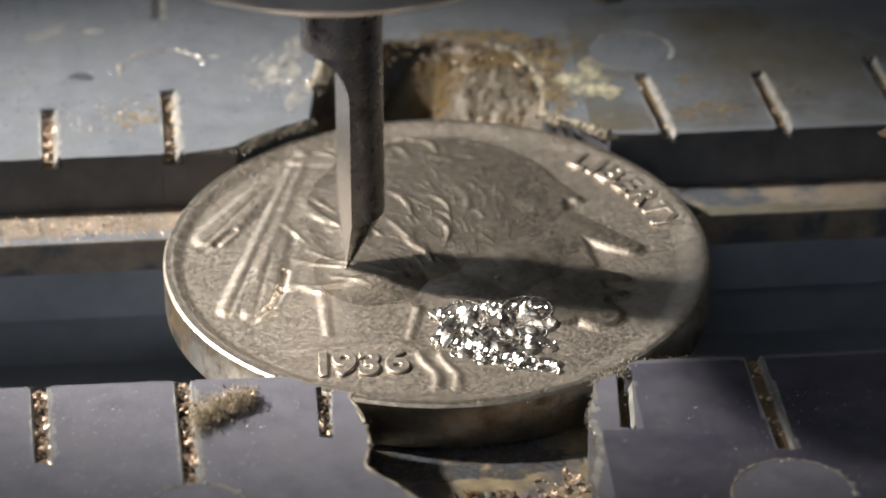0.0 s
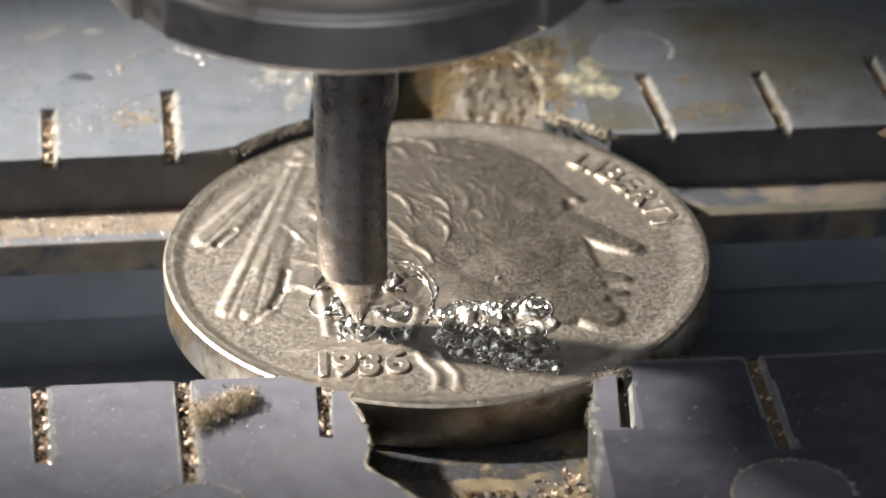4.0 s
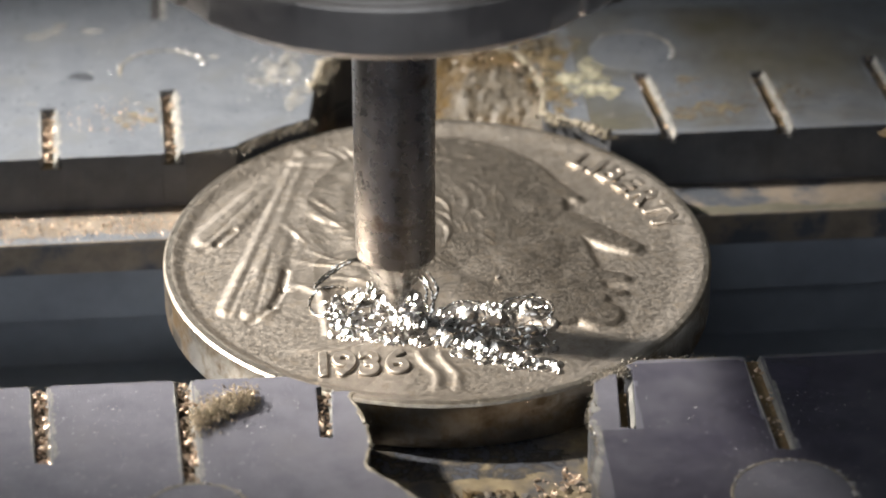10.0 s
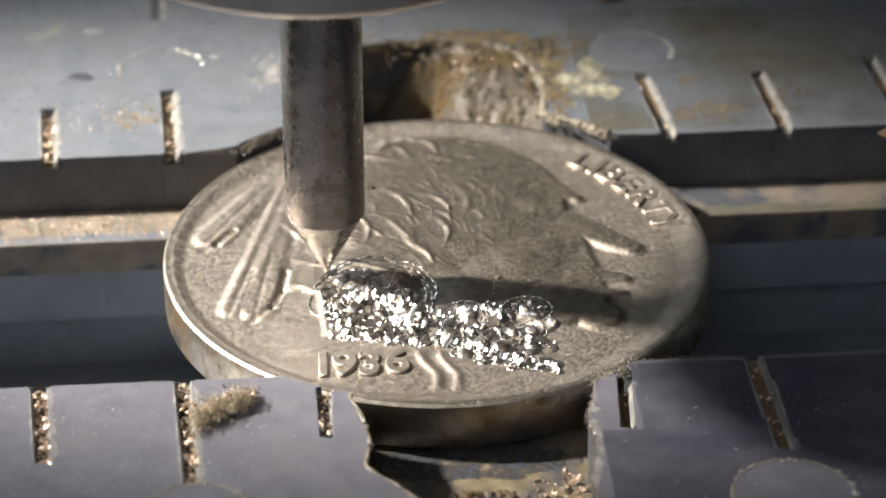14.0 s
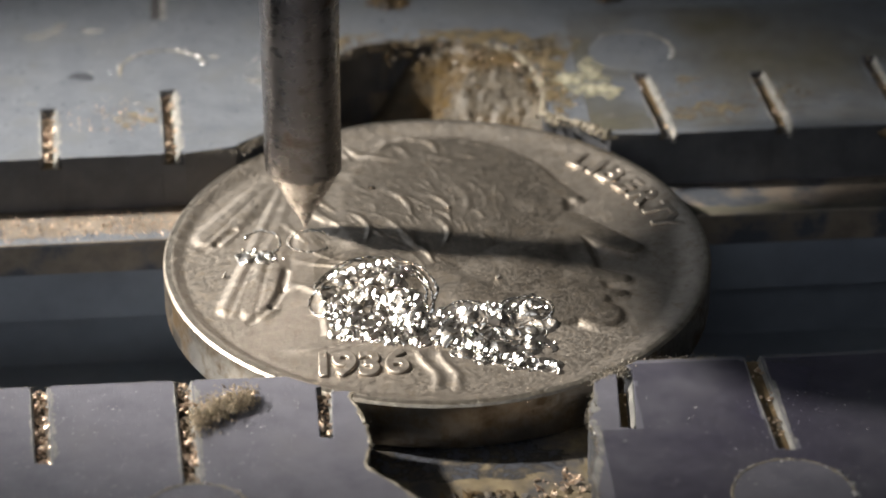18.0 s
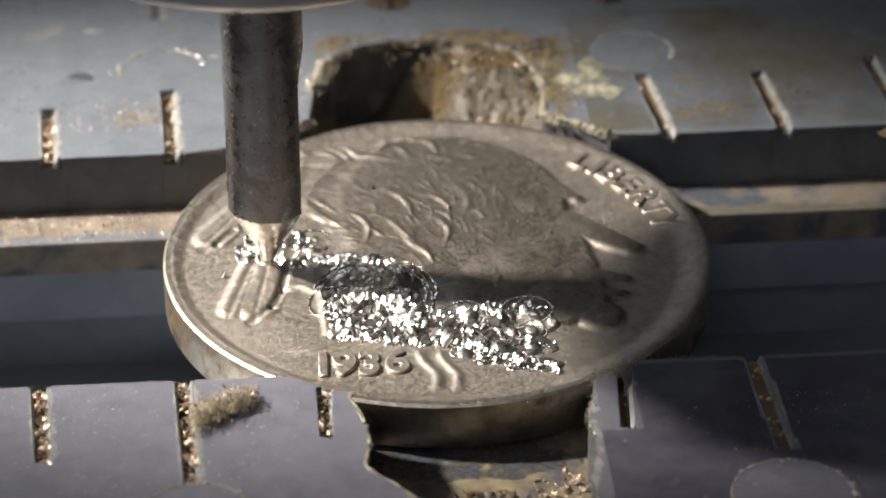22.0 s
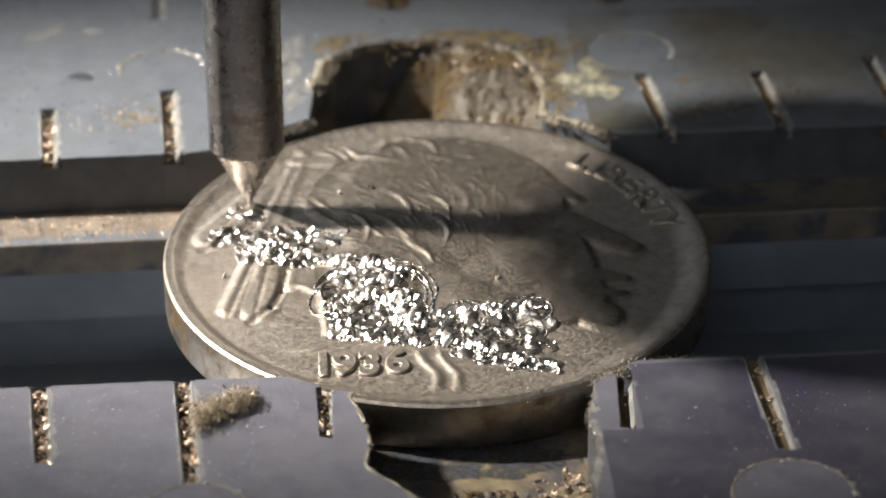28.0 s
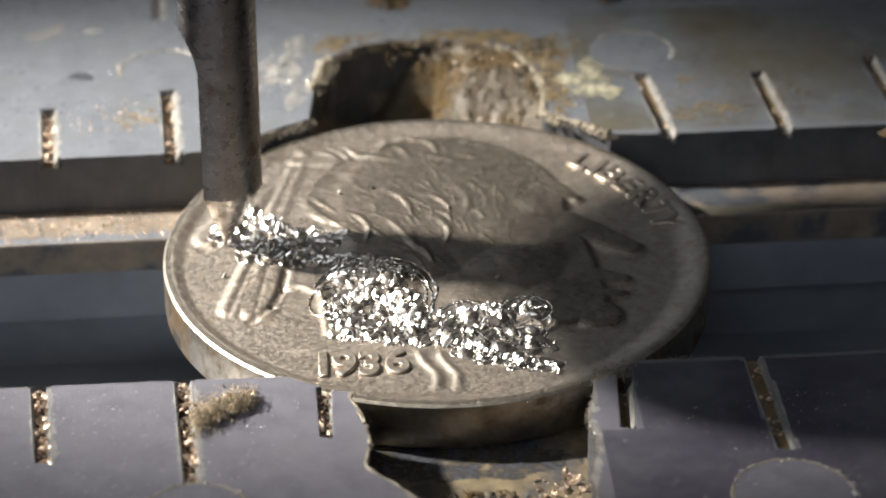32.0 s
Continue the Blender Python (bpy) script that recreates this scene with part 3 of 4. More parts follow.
part("film", *film(-15.2, 13.3, 0.6, 0.4, -10, 0.2, 0.004, 5.1, 0.6, 40), BLOT_AND_SHADE, blot, smooth=True)
for cx, cy, rx, ry, turn, cut in ((11.3, 10.4, 2.4, 0.9, 3, 0.5), (14.2, 11.6, 1.5, 1.6, -20, 0.7), (10.6, 12.9, 0.9, 0.7, 40, 0.7), (4.9, 16.2, 1.5, 1.2, 0, 0.3), (4.95, 13.4, 0.7, 2.0, 10, 0.35), (-3.6, 16.9, 1.8, 0.6, 25, 0.5),
                                  (5.3, 11.2, 0.8, 0.9, 20, 0.4),
                                  (-12.8, 9.7, 1.6, 1.3, 15, 0.7)):
    tagged(new("stain", mesh_of("stain", *film(cx, cy, rx, ry, turn, cut, 0.03, cy, 0.5), STAIN, True)), "thin brown oily stain on the jaw", "stain", kind="stuff")
tagged(new("stain", mesh_of("stain", *film(14.9, 14.75, 6.9, 4.2, 4.8, -9.0, 0.004, 8.8, 2.5, 90), OIL_FILM, True)),
       "broad olive film of old oil on the back jaw", "stain", kind="stuff")
# violet tint plus painted dimming where less lamp light reaches the front jaw
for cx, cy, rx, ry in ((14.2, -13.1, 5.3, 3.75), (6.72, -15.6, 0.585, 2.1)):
    tagged(new("stain", mesh_of("stain", *film(cx, cy, rx, ry, 4.4, -9.0, 0.004, 6.2, 2.5, 90), VIOLET_DIMMING, True)),
           "violet film painting the front jaw's dimmer right end", "stain", kind="stuff")
# painted contact shade: a dark sheet where the coin's underside shadows the floor
tagged(new("stain", mesh_of("stain", *film(0.6, -11.1, 3.6, 1.0, 3, -0.6, 0.004, 4.4, 0.8, 60, STEP - 0.14), BLOT_AND_SHADE, True)),
       "dark sheet for the coin's contact shade on the pocket floor", "stain", kind="stuff")
for cx, cy, rx, ry, turn, cut in ((1.7, 17.1, 3.0, 0.75, -4, 0.1), (4.5, 15.6, 1.2, 1.6, 10, 0.15), (4.9, 12.6, 0.6, 2.2, 8, 0.2), (-4.6, 16.4, 1.1, 0.7, 40, 0.2)):
    tagged(new("stain", mesh_of("stain", *film(cx, cy, rx, ry, turn, cut, 0.05, cy, 0.6), RUST, True)), "rough ochre-brown crust at the pocket's edge", "stain", kind="stuff")
stuff("rim_lump", 90, blob(4.2, 16.0, 1.1, 0.9, TOP, 0.25), 0.04, 0.16, HEAP, "tan lumps of grime at the pocket's corner", "grime")
stuff("rim_lump", 160, blob(2.6, 15.6, 2.0, 1.0, TOP - 0.5, 0.4), 0.04, 0.14, HEAP, "tan lumps of grime at the pocket's corner", "grime")
for cx, cy, k in ((9.1, -11.6, 3), (13.4, -11.6, 2), (8.9, -12.3, 1), (6.6, -13.6, 2), (14.4, -15.2, 3), (-15.8, 9.0, 3), (-8.3, 11.2, 2), (-6.6, -12.6, 3), (-10.3, -16.9, 2)):
    stuff("bright_speck", k, blob(cx, cy, 0.12, 0.1, TOP, 0.03), 0.02, 0.07, PALE, "tiny bright specks on the jaw", "speck")


def seat_lip(x0, x1, material, label):
    """The seat step's front edge, drawn as a coloured strip with an uneven inner line."""
    verts = []
    for x in np.linspace(x0, x1, 90):
        w = 0.62 + 0.30 * noise.fractal(Vector((x / 1.3, 0.7, 2.2)), 1.0, 2.1, 5)
        y = seat_edge(x)
        verts += [(x, y - 0.02, STEP - 0.12), (x, y + 0.08, STEP + 0.004), (x, y + max(0.15, w), STEP + 0.001)]
    faces = [(3 * i + k, 3 * i + k + 1, 3 * i + k + 4, 3 * i + k + 3) for i in range(89) for k in (0, 1)]
    part("seat_lip", verts, faces, material, back_jaw, label)


# this strip paints the sheen of the step's front bevel
seat_lip(-22, -7.0, JAW, "blue-grey strip for the sheen on the seat step's edge")
seat_lip(7.5, 22, OLIVE, "oily olive front edge of the seat step")


def worn_strip(path, width, jaw):
    """A pale worn chamfer that follows an edge, widening inward to +x."""
    verts, faces = [], []
    for i, (x, y) in enumerate(path):
        w = width * (0.6 + 0.4 * noise.noise(Vector((x * 1.5, y * 1.5, 0.4))) + 0.5 * noise.noise(Vector((x * 7, y * 7, 1.4)))) * min(1.0, 0.2 + i * 0.1, 0.2 + (len(path) - 1 - i) * 0.1)
        side = math.copysign(1.0, width)
        verts += [(x - 0.03 * side, y, TOP - 0.10), (x + 0.05 * side, y, TOP + 0.006), (x + w, y, TOP + 0.003)]
    for i in range(len(path) - 1):
        faces += [(3 * i + k, 3 * i + k + 1, 3 * i + k + 4, 3 * i + k + 3) for k in (0, 1)]
    part("worn_edge", verts, faces, WORN_LIT, jaw, "pale worn edge")


worn_strip([p for p in front_bay[60:121]], 0.42, front_jaw)
for sx, edge, ln, skew, way, jaw in ((-15.75, back_edge, 4.2, -0.13, 1, back_jaw), (-10.8, back_edge, 5.6, -0.12, 1, back_jaw), (9.55, back_edge, 5.2, -0.17, 1, back_jaw),
                                     (14.4, back_edge, 5.0, -0.15, 1, back_jaw), (-14.2, front_edge, 4.7, -0.15, -1, front_jaw),
                                     (-9.1, front_edge, 6.3, -0.13, -1, front_jaw), (11.45, front_edge, 5.8, -0.12, -1, front_jaw)):
    worn_strip([(sx + 0.30 + skew * ln * f * way, edge(sx) + ln * f * way) for f in np.linspace(0.02, 0.98, 80)], 0.26, jaw)
    worn_strip([(sx - 0.30 + skew * ln * f * way, edge(sx) + ln * f * way) for f in np.linspace(0.02, 0.98, 80)], -0.18, jaw)

# ---- the coin ----
def oval(X, Y, cx, cy, rx, ry, turn=0.0):
    c, s = math.cos(radians(turn)), math.sin(radians(turn))
    u, v = (X - cx) * c + (Y - cy) * s, -(X - cx) * s + (Y - cy) * c
    return (1 - np.sqrt((u / rx) ** 2 + (v / ry) ** 2)) * min(rx, ry)


def rod(X, Y, x0, y0, x1, y1, r0, r1):
    dx, dy = x1 - x0, y1 - y0
    f = np.clip(((X - x0) * dx + (Y - y0) * dy) / (dx * dx + dy * dy), 0, 1)
    return r0 + (r1 - r0) * f - np.hypot(X - x0 - f * dx, Y - y0 - f * dy)


COIN_R = 10.63
strands = random.Random(11)
STRANDS = []                     # middle x, y, lean, half length, half width, bow, height


def lock(x0, y0, x1, y1, wide=0.13, tall=1.0, bow=0.0):
    """A raised lock of the coin's worn relief from one end to the other."""
    STRANDS.append(((x0 + x1) / 2, (y0 + y1) / 2, math.degrees(math.atan2(y1 - y0, x1 - x0)), 0.62 * math.hypot(x1 - x0, y1 - y0), wide, bow, tall))


# fringe along the upper edge of the form
lock(-4.8, 8.1, -3.9, 7.3, 0.16, 1.3, 0.3)
lock(-4.3, 8.3, -3.6, 7.5, 0.14, 1.1, 0.3)
lock(-3.8, 8.4, -3.3, 7.6, 0.14, 1.2)
lock(-3.4, 7.7, -1.9, 6.9, 0.19, 1.6, -0.2)
lock(-2.0, 8.9, -2.4, 7.8, 0.17, 1.4, 0.5)
lock(-1.6, 9.1, -0.9, 8.7, 0.15, 1.1)
lock(-1.6, 8.1, -1.2, 7.5, 0.13, 0.9)
lock(-0.7, 9.0, 0.1, 7.9, 0.17, 1.5, 0.4)
lock(-0.2, 7.2, 0.6, 6.9, 0.18, 1.2)
lock(0.9, 7.5, 1.6, 7.2, 0.16, 1.1)
lock(1.1, 8.7, 1.9, 8.3, 0.14, 0.8)
# combed locks over the side
lock(-5.3, 3.8, -4.0, 1.9, 0.17, 1.3, -0.05)
lock(-5.0, 4.3, -4.2, 3.1, 0.12, 0.8)
lock(-5.1, 3.1, -4.4, 2.2, 0.13, 1.0)
lock(-6.0, 2.2, -5.3, 1.1, 0.13, 1.2)
lock(-3.0, 2.6, -2.5, 0.9, 0.13, 1.2, 0.3)
lock(-2.7, 1.6, -2.2, 1.0, 0.13, 0.9)
lock(-1.7, 4.4, -0.9, 2.8, 0.16, 1.2, 0.2)
lock(-1.3, 4.0, -0.5, 3.3, 0.10, 0.7)
lock(-0.2, 4.2, 0.6, 3.0, 0.14, 1.1, 0.3)
lock(0.1, 2.9, 0.6, 2.2, 0.13, 0.9, 0.5)
lock(0.2, 2.3, 0.6, 0.7, 0.16, 1.3, 0.30)
lock(-1.8, 2.0, -1.2, 0.9, 0.15, 0.9)
lock(-1.2, 1.1, -0.7, -0.2, 0.20, 1.3, -0.2)
lock(-0.6, 0.2, -0.2, -0.8, 0.13, 1.3)
lock(1.0, 4.8, 1.4, 3.0, 0.20, 0.6, 0.25)
lock(1.6, 4.9, 2.1, 3.4, 0.13, 0.35, 0.25)
# ties and loose ends below the plumes
lock(-5.4, -0.5, -3.6, -1.2, 0.12, 1.0)
lock(-4.9, 0.2, -3.9, -0.6, 0.11, 0.9)
lock(-4.2, -0.6, -1.6, -1.7, 0.14, 1.2, 0.05)
lock(-5.6, -2.2, -4.4, -2.9, 0.18, 1.6)
lock(-4.0, -1.7, -2.8, -2.3, 0.12, 1.0)
for _ in range(150):                                             # faint worn strokes between them
    a = strands.uniform(0, 6.283)
    q = math.sqrt(strands.random())
    sx, sy = -1.4 + 4.2 * q * math.cos(a), 3.6 + 4.9 * q * math.sin(a)
    STRANDS.append((sx, sy, -52 - 6.0 * (sx + 1.6) + strands.uniform(-22, 22), strands.uniform(0.2, 0.6), strands.uniform(0.05, 0.10), strands.uniform(-0.3, 0.4), strands.uniform(0.08, 0.45)))


def relief(X, Y, masked=False):
    """Height of the coin's face over its rim, in mm: a sunk field, a rolled rim and a plain worn raised form with plumes."""
    R = np.hypot(X, Y)
    h = np.full(X.shape, -0.15)
    ovals = ((0.0, 3.3, 5.35, 6.0, 0), (4.0, -0.4, 2.2, 4.0, 8), (3.0, -1.0, 3.3, 3.4, 0), (6.05, -4.45, 1.10, 1.05, 0),
             (4.4, -3.0, 2.3, 2.35, 0), (1.5, -2.9, 2.7, 2.3, 0), (-2.2, -1.2, 2.7, 2.6, 20))
    d = np.full(X.shape, -9.0)
    for o in ovals:
        d = np.maximum(d, oval(X, Y, *o))
    for o in ((3.6, 5.3, 5.52, 4.2, 1.4, 0.45), (5.0, 2.3, 7.55, 0.36, 1.0, 0.62), (5.5, -1.75, 7.1, -1.86, 0.85, 0.44), (5.5, -3.0, 7.08, -2.93, 0.75, 0.32)):
        d = np.maximum(d, rod(X, Y, *o))
    d = d + 0.05 * np.sin(X * 3.1 + Y * 1.3) * np.cos(Y * 2.7)
    h += 0.17 * smooth01(d, -0.06, 0.34 + 1.6 * smooth01(-X, 1.5, 4.5) + 1.4 * smooth01(2.4 - X, 0, 2) * smooth01(-Y, 0.8, 2.4)) + 0.12 * smooth01(d, 0.3, 3.2)
    for x0, y0, x1, y1, r0, r1, k in ((4.7, 2.75, 5.5, 2.95, 0.2, 0.1, 0.03), (5.2, -0.5, 6.9, -0.65, 0.25, 0.12, 0.015), (4.7, -1.9, 5.2, -0.5, 0.2, 0.25, 0.05),
                                      (5.6, -2.35, 7.1, -2.4, 0.12, 0.1, 0.05), (3.6, -2.6, 4.8, -3.3, 0.25, 0.3, 0.03), (2.2, 4.2, 3.0, 3.2, 0.25, 0.3, 0.05),
                                      (0.5, -0.2, 1.0, -1.5, 0.10, 0.16, 0.05), (3.4, 0.6, 4.6, 1.4, 0.5, 0.4, 0.03)):
        h -= 0.65 * k * smooth01(rod(X, Y, x0, y0, x1, y1, r0, r1), -0.55, 0.3)
    h += 0.05 * smooth01(rod(X, Y, 3.9, 3.2, 5.0, 3.6, 0.3, 0.25), -0.3, 0.3) + 0.04 * smooth01(rod(X, Y, 3.0, -0.6, 4.2, 0.3, 0.7, 0.6), -0.5, 0.5)
    plume = np.zeros(X.shape)
    for x0, y0, x1, y1, r0, r1 in ((-8.80, 1.15, -6.7, 5.6, 0.78, 0.50), (-6.80, -4.0, -6.35, 1.2, 0.78, 0.60), (-7.75, -4.1, -5.8, 6.9, 0.48, 0.24)):
        g = smooth01(rod(X, Y, x0, y0, x1, y1, r0, r1), -0.18, 0.28)
        ux, uy = (x1 - x0) / math.hypot(x1 - x0, y1 - y0), (y1 - y0) / math.hypot(x1 - x0, y1 - y0)
        along, side = (X - x0) * ux + (Y - y0) * uy, np.abs(-(X - x0) * uy + (Y - y0) * ux)
        g = g * (1.0 - 0.7 * smooth01(along, 2.2, 5.0))          # the plumes sink into the field towards their roots
        vane = 0.004 * np.sin((along + 0.8 * side) * 17.0 + 1.5 * np.sin(along * 4.1)) * np.sin(along * 2.3 + side * 3)
        plume = np.maximum(plume, 0.105 * g + g * vane - 0.025 * g * np.exp(-(side / 0.09) ** 2))
    h += plume
    for x0, y0, x1, y1, r0, r1, k in ((-8.1, -4.2, -6.0, 6.6, 0.16, 0.12, 0.05), (-6.9, -2.0, -5.5, 7.0, 0.14, 0.14, 0.05),
                                      (-5.8, 7.2, -4.4, 7.2, 0.30, 0.34, 0.10), (-5.75, 8.1, -5.5, 7.8, 0.22, 0.2, 0.09),
                                      (-4.4, -2.6, -4.05, -5.7, 0.16, 0.12, 0.10), (-5.6, -2.6, -1.4, -1.9, 0.12, 0.2, 0.10),
                                      (-0.7, -4.0, -1.0, -6.0, 0.14, 0.12, 0.09), (-9.0, 0.6, -7.6, 2.2, 0.14, 0.10, 0.02),
                                      (4.2, -5.35, 6.9, -5.32, 0.06, 0.05, 0.05)):
        h += 0.75 * k * smooth01(rod(X, Y, x0, y0, x1, y1, r0, r1), -0.18, 0.16)
    for x0, y0, x1, y1, k in ((-9.15, 0.22, -8.6, 0.62, 0.15), (-8.6, 0.62, -8.02, 1.65, 0.17), (-5.84, -1.3, -5.92, -2.6, 0.17), (-5.92, -2.6, -6.22, -3.9, 0.20),
                              (-6.22, -3.9, -7.0, -4.95, 0.15), (-5.75, 1.9, -5.62, 0.4, 0.05)):
        h -= 0.5 * k * smooth01(rod(X, Y, x0, y0, x1, y1, 0.11, 0.12), -0.12, 0.08)     # sharp undercut beside the plumes
    for sx, sy, lean, ln, wd, bow, tall in STRANDS:
        c, s = math.cos(radians(lean)), math.sin(radians(lean))
        u, v = (X - sx) * c + (Y - sy) * s, -(X - sx) * s + (Y - sy) * c
        v = v + bow * u * u
        h += 0.050 * tall * np.exp(-(u / ln) ** 4 * 1.2 - (v / (0.8 * wd * (1.15 - 0.5 * np.clip(u / ln, -1, 1)))) ** 2)
    for k, wx in ((0.0, 0.0), (0.75, 0.15)):                     # two wavy ribbons under the date
        v = X - (k - 0.68 + 0.68 * smooth01(-Y, 6.9, 8.5) + 0.06 * np.sin(Y * 3.4 + wx))
        h += 0.08 * np.exp(-(v / 0.17) ** 2) * smooth01(-Y, 6.6, 7.2) * smooth01(9.6 + Y, 0.0, 0.5)
    h += 0.07 * np.exp(-((Y + 6.25 - 0.12 * X) / 0.22) ** 2) * smooth01(X, -5.8, -4.6) * smooth01(-X, 0.4, 1.4)
    h += 0.010 * np.sin(X * 1.9 + 1.1 * np.sin(Y * 1.7)) * np.sin(Y * 2.3 + 0.7)
    wide = 0.5 - 0.5 * np.cos(np.arctan2(Y, X) - radians(35))     # the rim has worn narrow on one side
    rim = smooth01(R, COIN_R - 1.5 + 0.7 * wide, COIN_R - 0.10 - 0.26 * wide)
    h = h * (1 - rim)
    h -= 0.10 * smooth01(R, COIN_R - 0.10, COIN_R) ** 1.5
    return (h, d) if masked else h


def make_coin():
    coin = thing("coin", (0, 0, STEP), "worn grey nickel coin being engraved, held in the jaws", "coin")
    verts, faces = [], []
    rings, seg = 190, 640
    rr = np.concatenate([np.linspace(0.06, COIN_R - 0.62, rings - 24), np.linspace(COIN_R - 0.58, COIN_R, 24)])
    A = np.linspace(0, 2 * np.pi, seg, endpoint=False)
    RR, AA = np.meshgrid(rr, A, indexing="ij")
    X, Y = RR * np.cos(AA), RR * np.sin(AA)
    H, raised_by = relief(X, Y, True)
    verts = np.stack([X.ravel(), Y.ravel(), H.ravel()], -1).tolist()
    for j in range(rings - 13):
        for i in range(seg):
            k = (i + 1) % seg
            faces.append((j * seg + i, j * seg + k, (j + 1) * seg + k, (j + 1) * seg + i))
    faces.append(tuple(range(seg))[::-1])
    face = part("face", verts, faces, NICKEL, coin, "worn coin face with a plain raised form", smooth=True)
    face.data.materials.append(PATINA)
    tone = [1 if raised_by.flat[f.vertices[0]] > 0.12 else 0 for f in face.data.polygons]
    face.data.polygons.foreach_set("material_index", tone)
    band = [tuple(j * seg + q for q in (i, (i + 1) % seg)) + tuple((j + 1) * seg + q for q in ((i + 1) % seg, i))
            for j in range(rings - 13, rings - 1) for i in range(seg)]
    first = (rings - 13) * seg
    part("rim", verts[first:], [tuple(q - first for q in f) for f in band], RIM, coin, "worn bright rolled rim", smooth=True)
    edge = lathe([(COIN_R - 0.012, -0.10), (COIN_R, -0.16), (COIN_R, STEP + 0.15), (COIN_R - 0.15, STEP), (0.2, STEP)], 256)
    part("edge", edge[0], edge[1][:-2], COIN_SIDE, coin, "plain smooth coin edge", smooth=True)
    return coin


coin = make_coin()


def letters(word, size, place, turn, spacing, bend=0.0, name="lettering", label="raised lettering", narrow=1.0, heavy=0.012):
    """Raised words on the coin, letter by letter along a gentle arc."""
    x, y = place
    for ch in word:
        cu = bpy.data.curves.new("glyph", "FONT")
        cu.body, cu.size, cu.extrude, cu.bevel_depth, cu.align_x = ch, size * MM, 0.045 * MM, 0.06 * MM, "CENTER"
        cu.bevel_resolution, cu.offset = 2, heavy * MM
        tmp = bpy.data.objects.new("glyph", cu)
        scene.collection.objects.link(tmp)
        me = bpy.data.meshes.new_from_object(tmp.evaluated_get(bpy.context.evaluated_depsgraph_get()))
        bpy.data.objects.remove(tmp)
        me.materials.clear()
        me.materials.append(NICKEL)
        me.transform(Matrix.Diagonal((narrow, 1, 1, 1)))
        me.transform(pose(x * MM, y * MM, (-0.14 - STEP) * MM, 0, 0, turn))
        ob = new(name, me)
        ob.parent = coin
        tagged(ob, label)
        x += spacing * math.cos(radians(turn))
        y += spacing * math.sin(radians(turn))
        turn += bend


for ch, ang in zip("LIBERTY", (50.6, 45.6, 40.9, 34.6, 27.9, 21.0, 15.0)):
    letters(ch, 1.66, (8.84 * math.cos(radians(ang)), 8.84 * math.sin(radians(ang))), ang - 90, 0.0, 0.0, "liberty_letter",
            "raised letter of the word on the coin")
for ch, dx, dy in zip("1936", (-4.12, -3.34, -2.42, -1.42), (-8.52, -8.46, -8.44, -8.30)):
    letters(ch, 2.05, (dx, dy), 3.0, 0.0, 0, "date_numeral", "raised numeral of the coin's date", 0.88, 0.035)


# ---- fresh cuts: bright torn metal that comes up where the cutter has passed ----
cuts = []
torn = random.Random(23)


def cut_patch(cx, cy, when, size=0.85, dense=(2, 4, 7, 12)):
    size *= 1.12
    n = 48
    g = np.linspace(-size, size, n)
    U, W = np.meshgrid(g, g, indexing="ij")
    X, Y = cx + U, cy + W
    bump = np.zeros(U.shape)
    for _ in range(torn.choice(dense) // 7 + 1):
        bx, by, r = torn.uniform(-size, size), torn.uniform(-size, size), torn.uniform(0.1, 0.36)
        bump = np.maximum(bump, torn.uniform(0.2, 0.5) * r * np.sqrt(np.clip(1 - ((U - bx) ** 2 + (W - by) ** 2) / r ** 2, 0, 1)))
    for _ in range(4):
        bx, by, r = torn.uniform(-1, 1), torn.uniform(-1, 1), torn.uniform(0.25, 1.1)
        bump += torn.choice((-0.03, 0.025, 0.02)) * np.exp(-((np.hypot(U - bx, W - by) - r) / torn.uniform(0.03, 0.06)) ** 2)
    bump += 0.025 * np.sin(U * torn.uniform(2, 5) + torn.uniform(0, 6)) * np.sin(W * torn.uniform(2, 5) + torn.uniform(0, 6))
    out = np.hypot(U, W) / size + 0.25 * np.sin(3 * np.arctan2(W, U) + torn.uniform(0, 6)) * 0.6
    H = relief(X, Y) + 0.015 + bump * (1 - smooth01(out, 0.8, 1.0)) - 0.10 * smooth01(out, 0.75, 1.0)
    H += np.array([[torn.uniform(-0.0008, 0.0008) for _ in range(n)] for _ in range(n)])
    verts = np.stack([X.ravel(), Y.ravel(), H.ravel()], -1).tolist()
    faces = [(i * n + j, (i + 1) * n + j, (i + 1) * n + j + 1, i * n + j + 1) for i in range(n - 1) for j in range(n - 1) if out[i, j] < 1.02]
    cuts.append((part("cut_patch", verts, faces, CUT, coin, "bright freshly cut metal", smooth=True), when))
    beads(cx - 0.6 * size, cy - 0.3 * size, cx + 0.6 * size, cy + 0.1 * size, when, 1 + torn.choice(dense) // 3, 0.26 * size, 0.17)


def scribe(cx, cy, rx, ry, a0, a1, when, thick=0.05):
    path = []
    k = int(abs(a1 - a0) / 4)
    for i in range(k + 1):
        a = radians(a0 + (a1 - a0) * i / k)
        x, y = cx + rx * math.cos(a) + torn.gauss(0, 0.012), cy + ry * math.sin(a) + torn.gauss(0, 0.012)
        path.append((x, y, float(relief(np.array([x]), np.array([y]))[0]) + 0.02))
    cuts.append((part("scribed_curl", *ragged_tube(path, thick, torn, 6), GLINT, coin, "thin scribed burr line"), when))


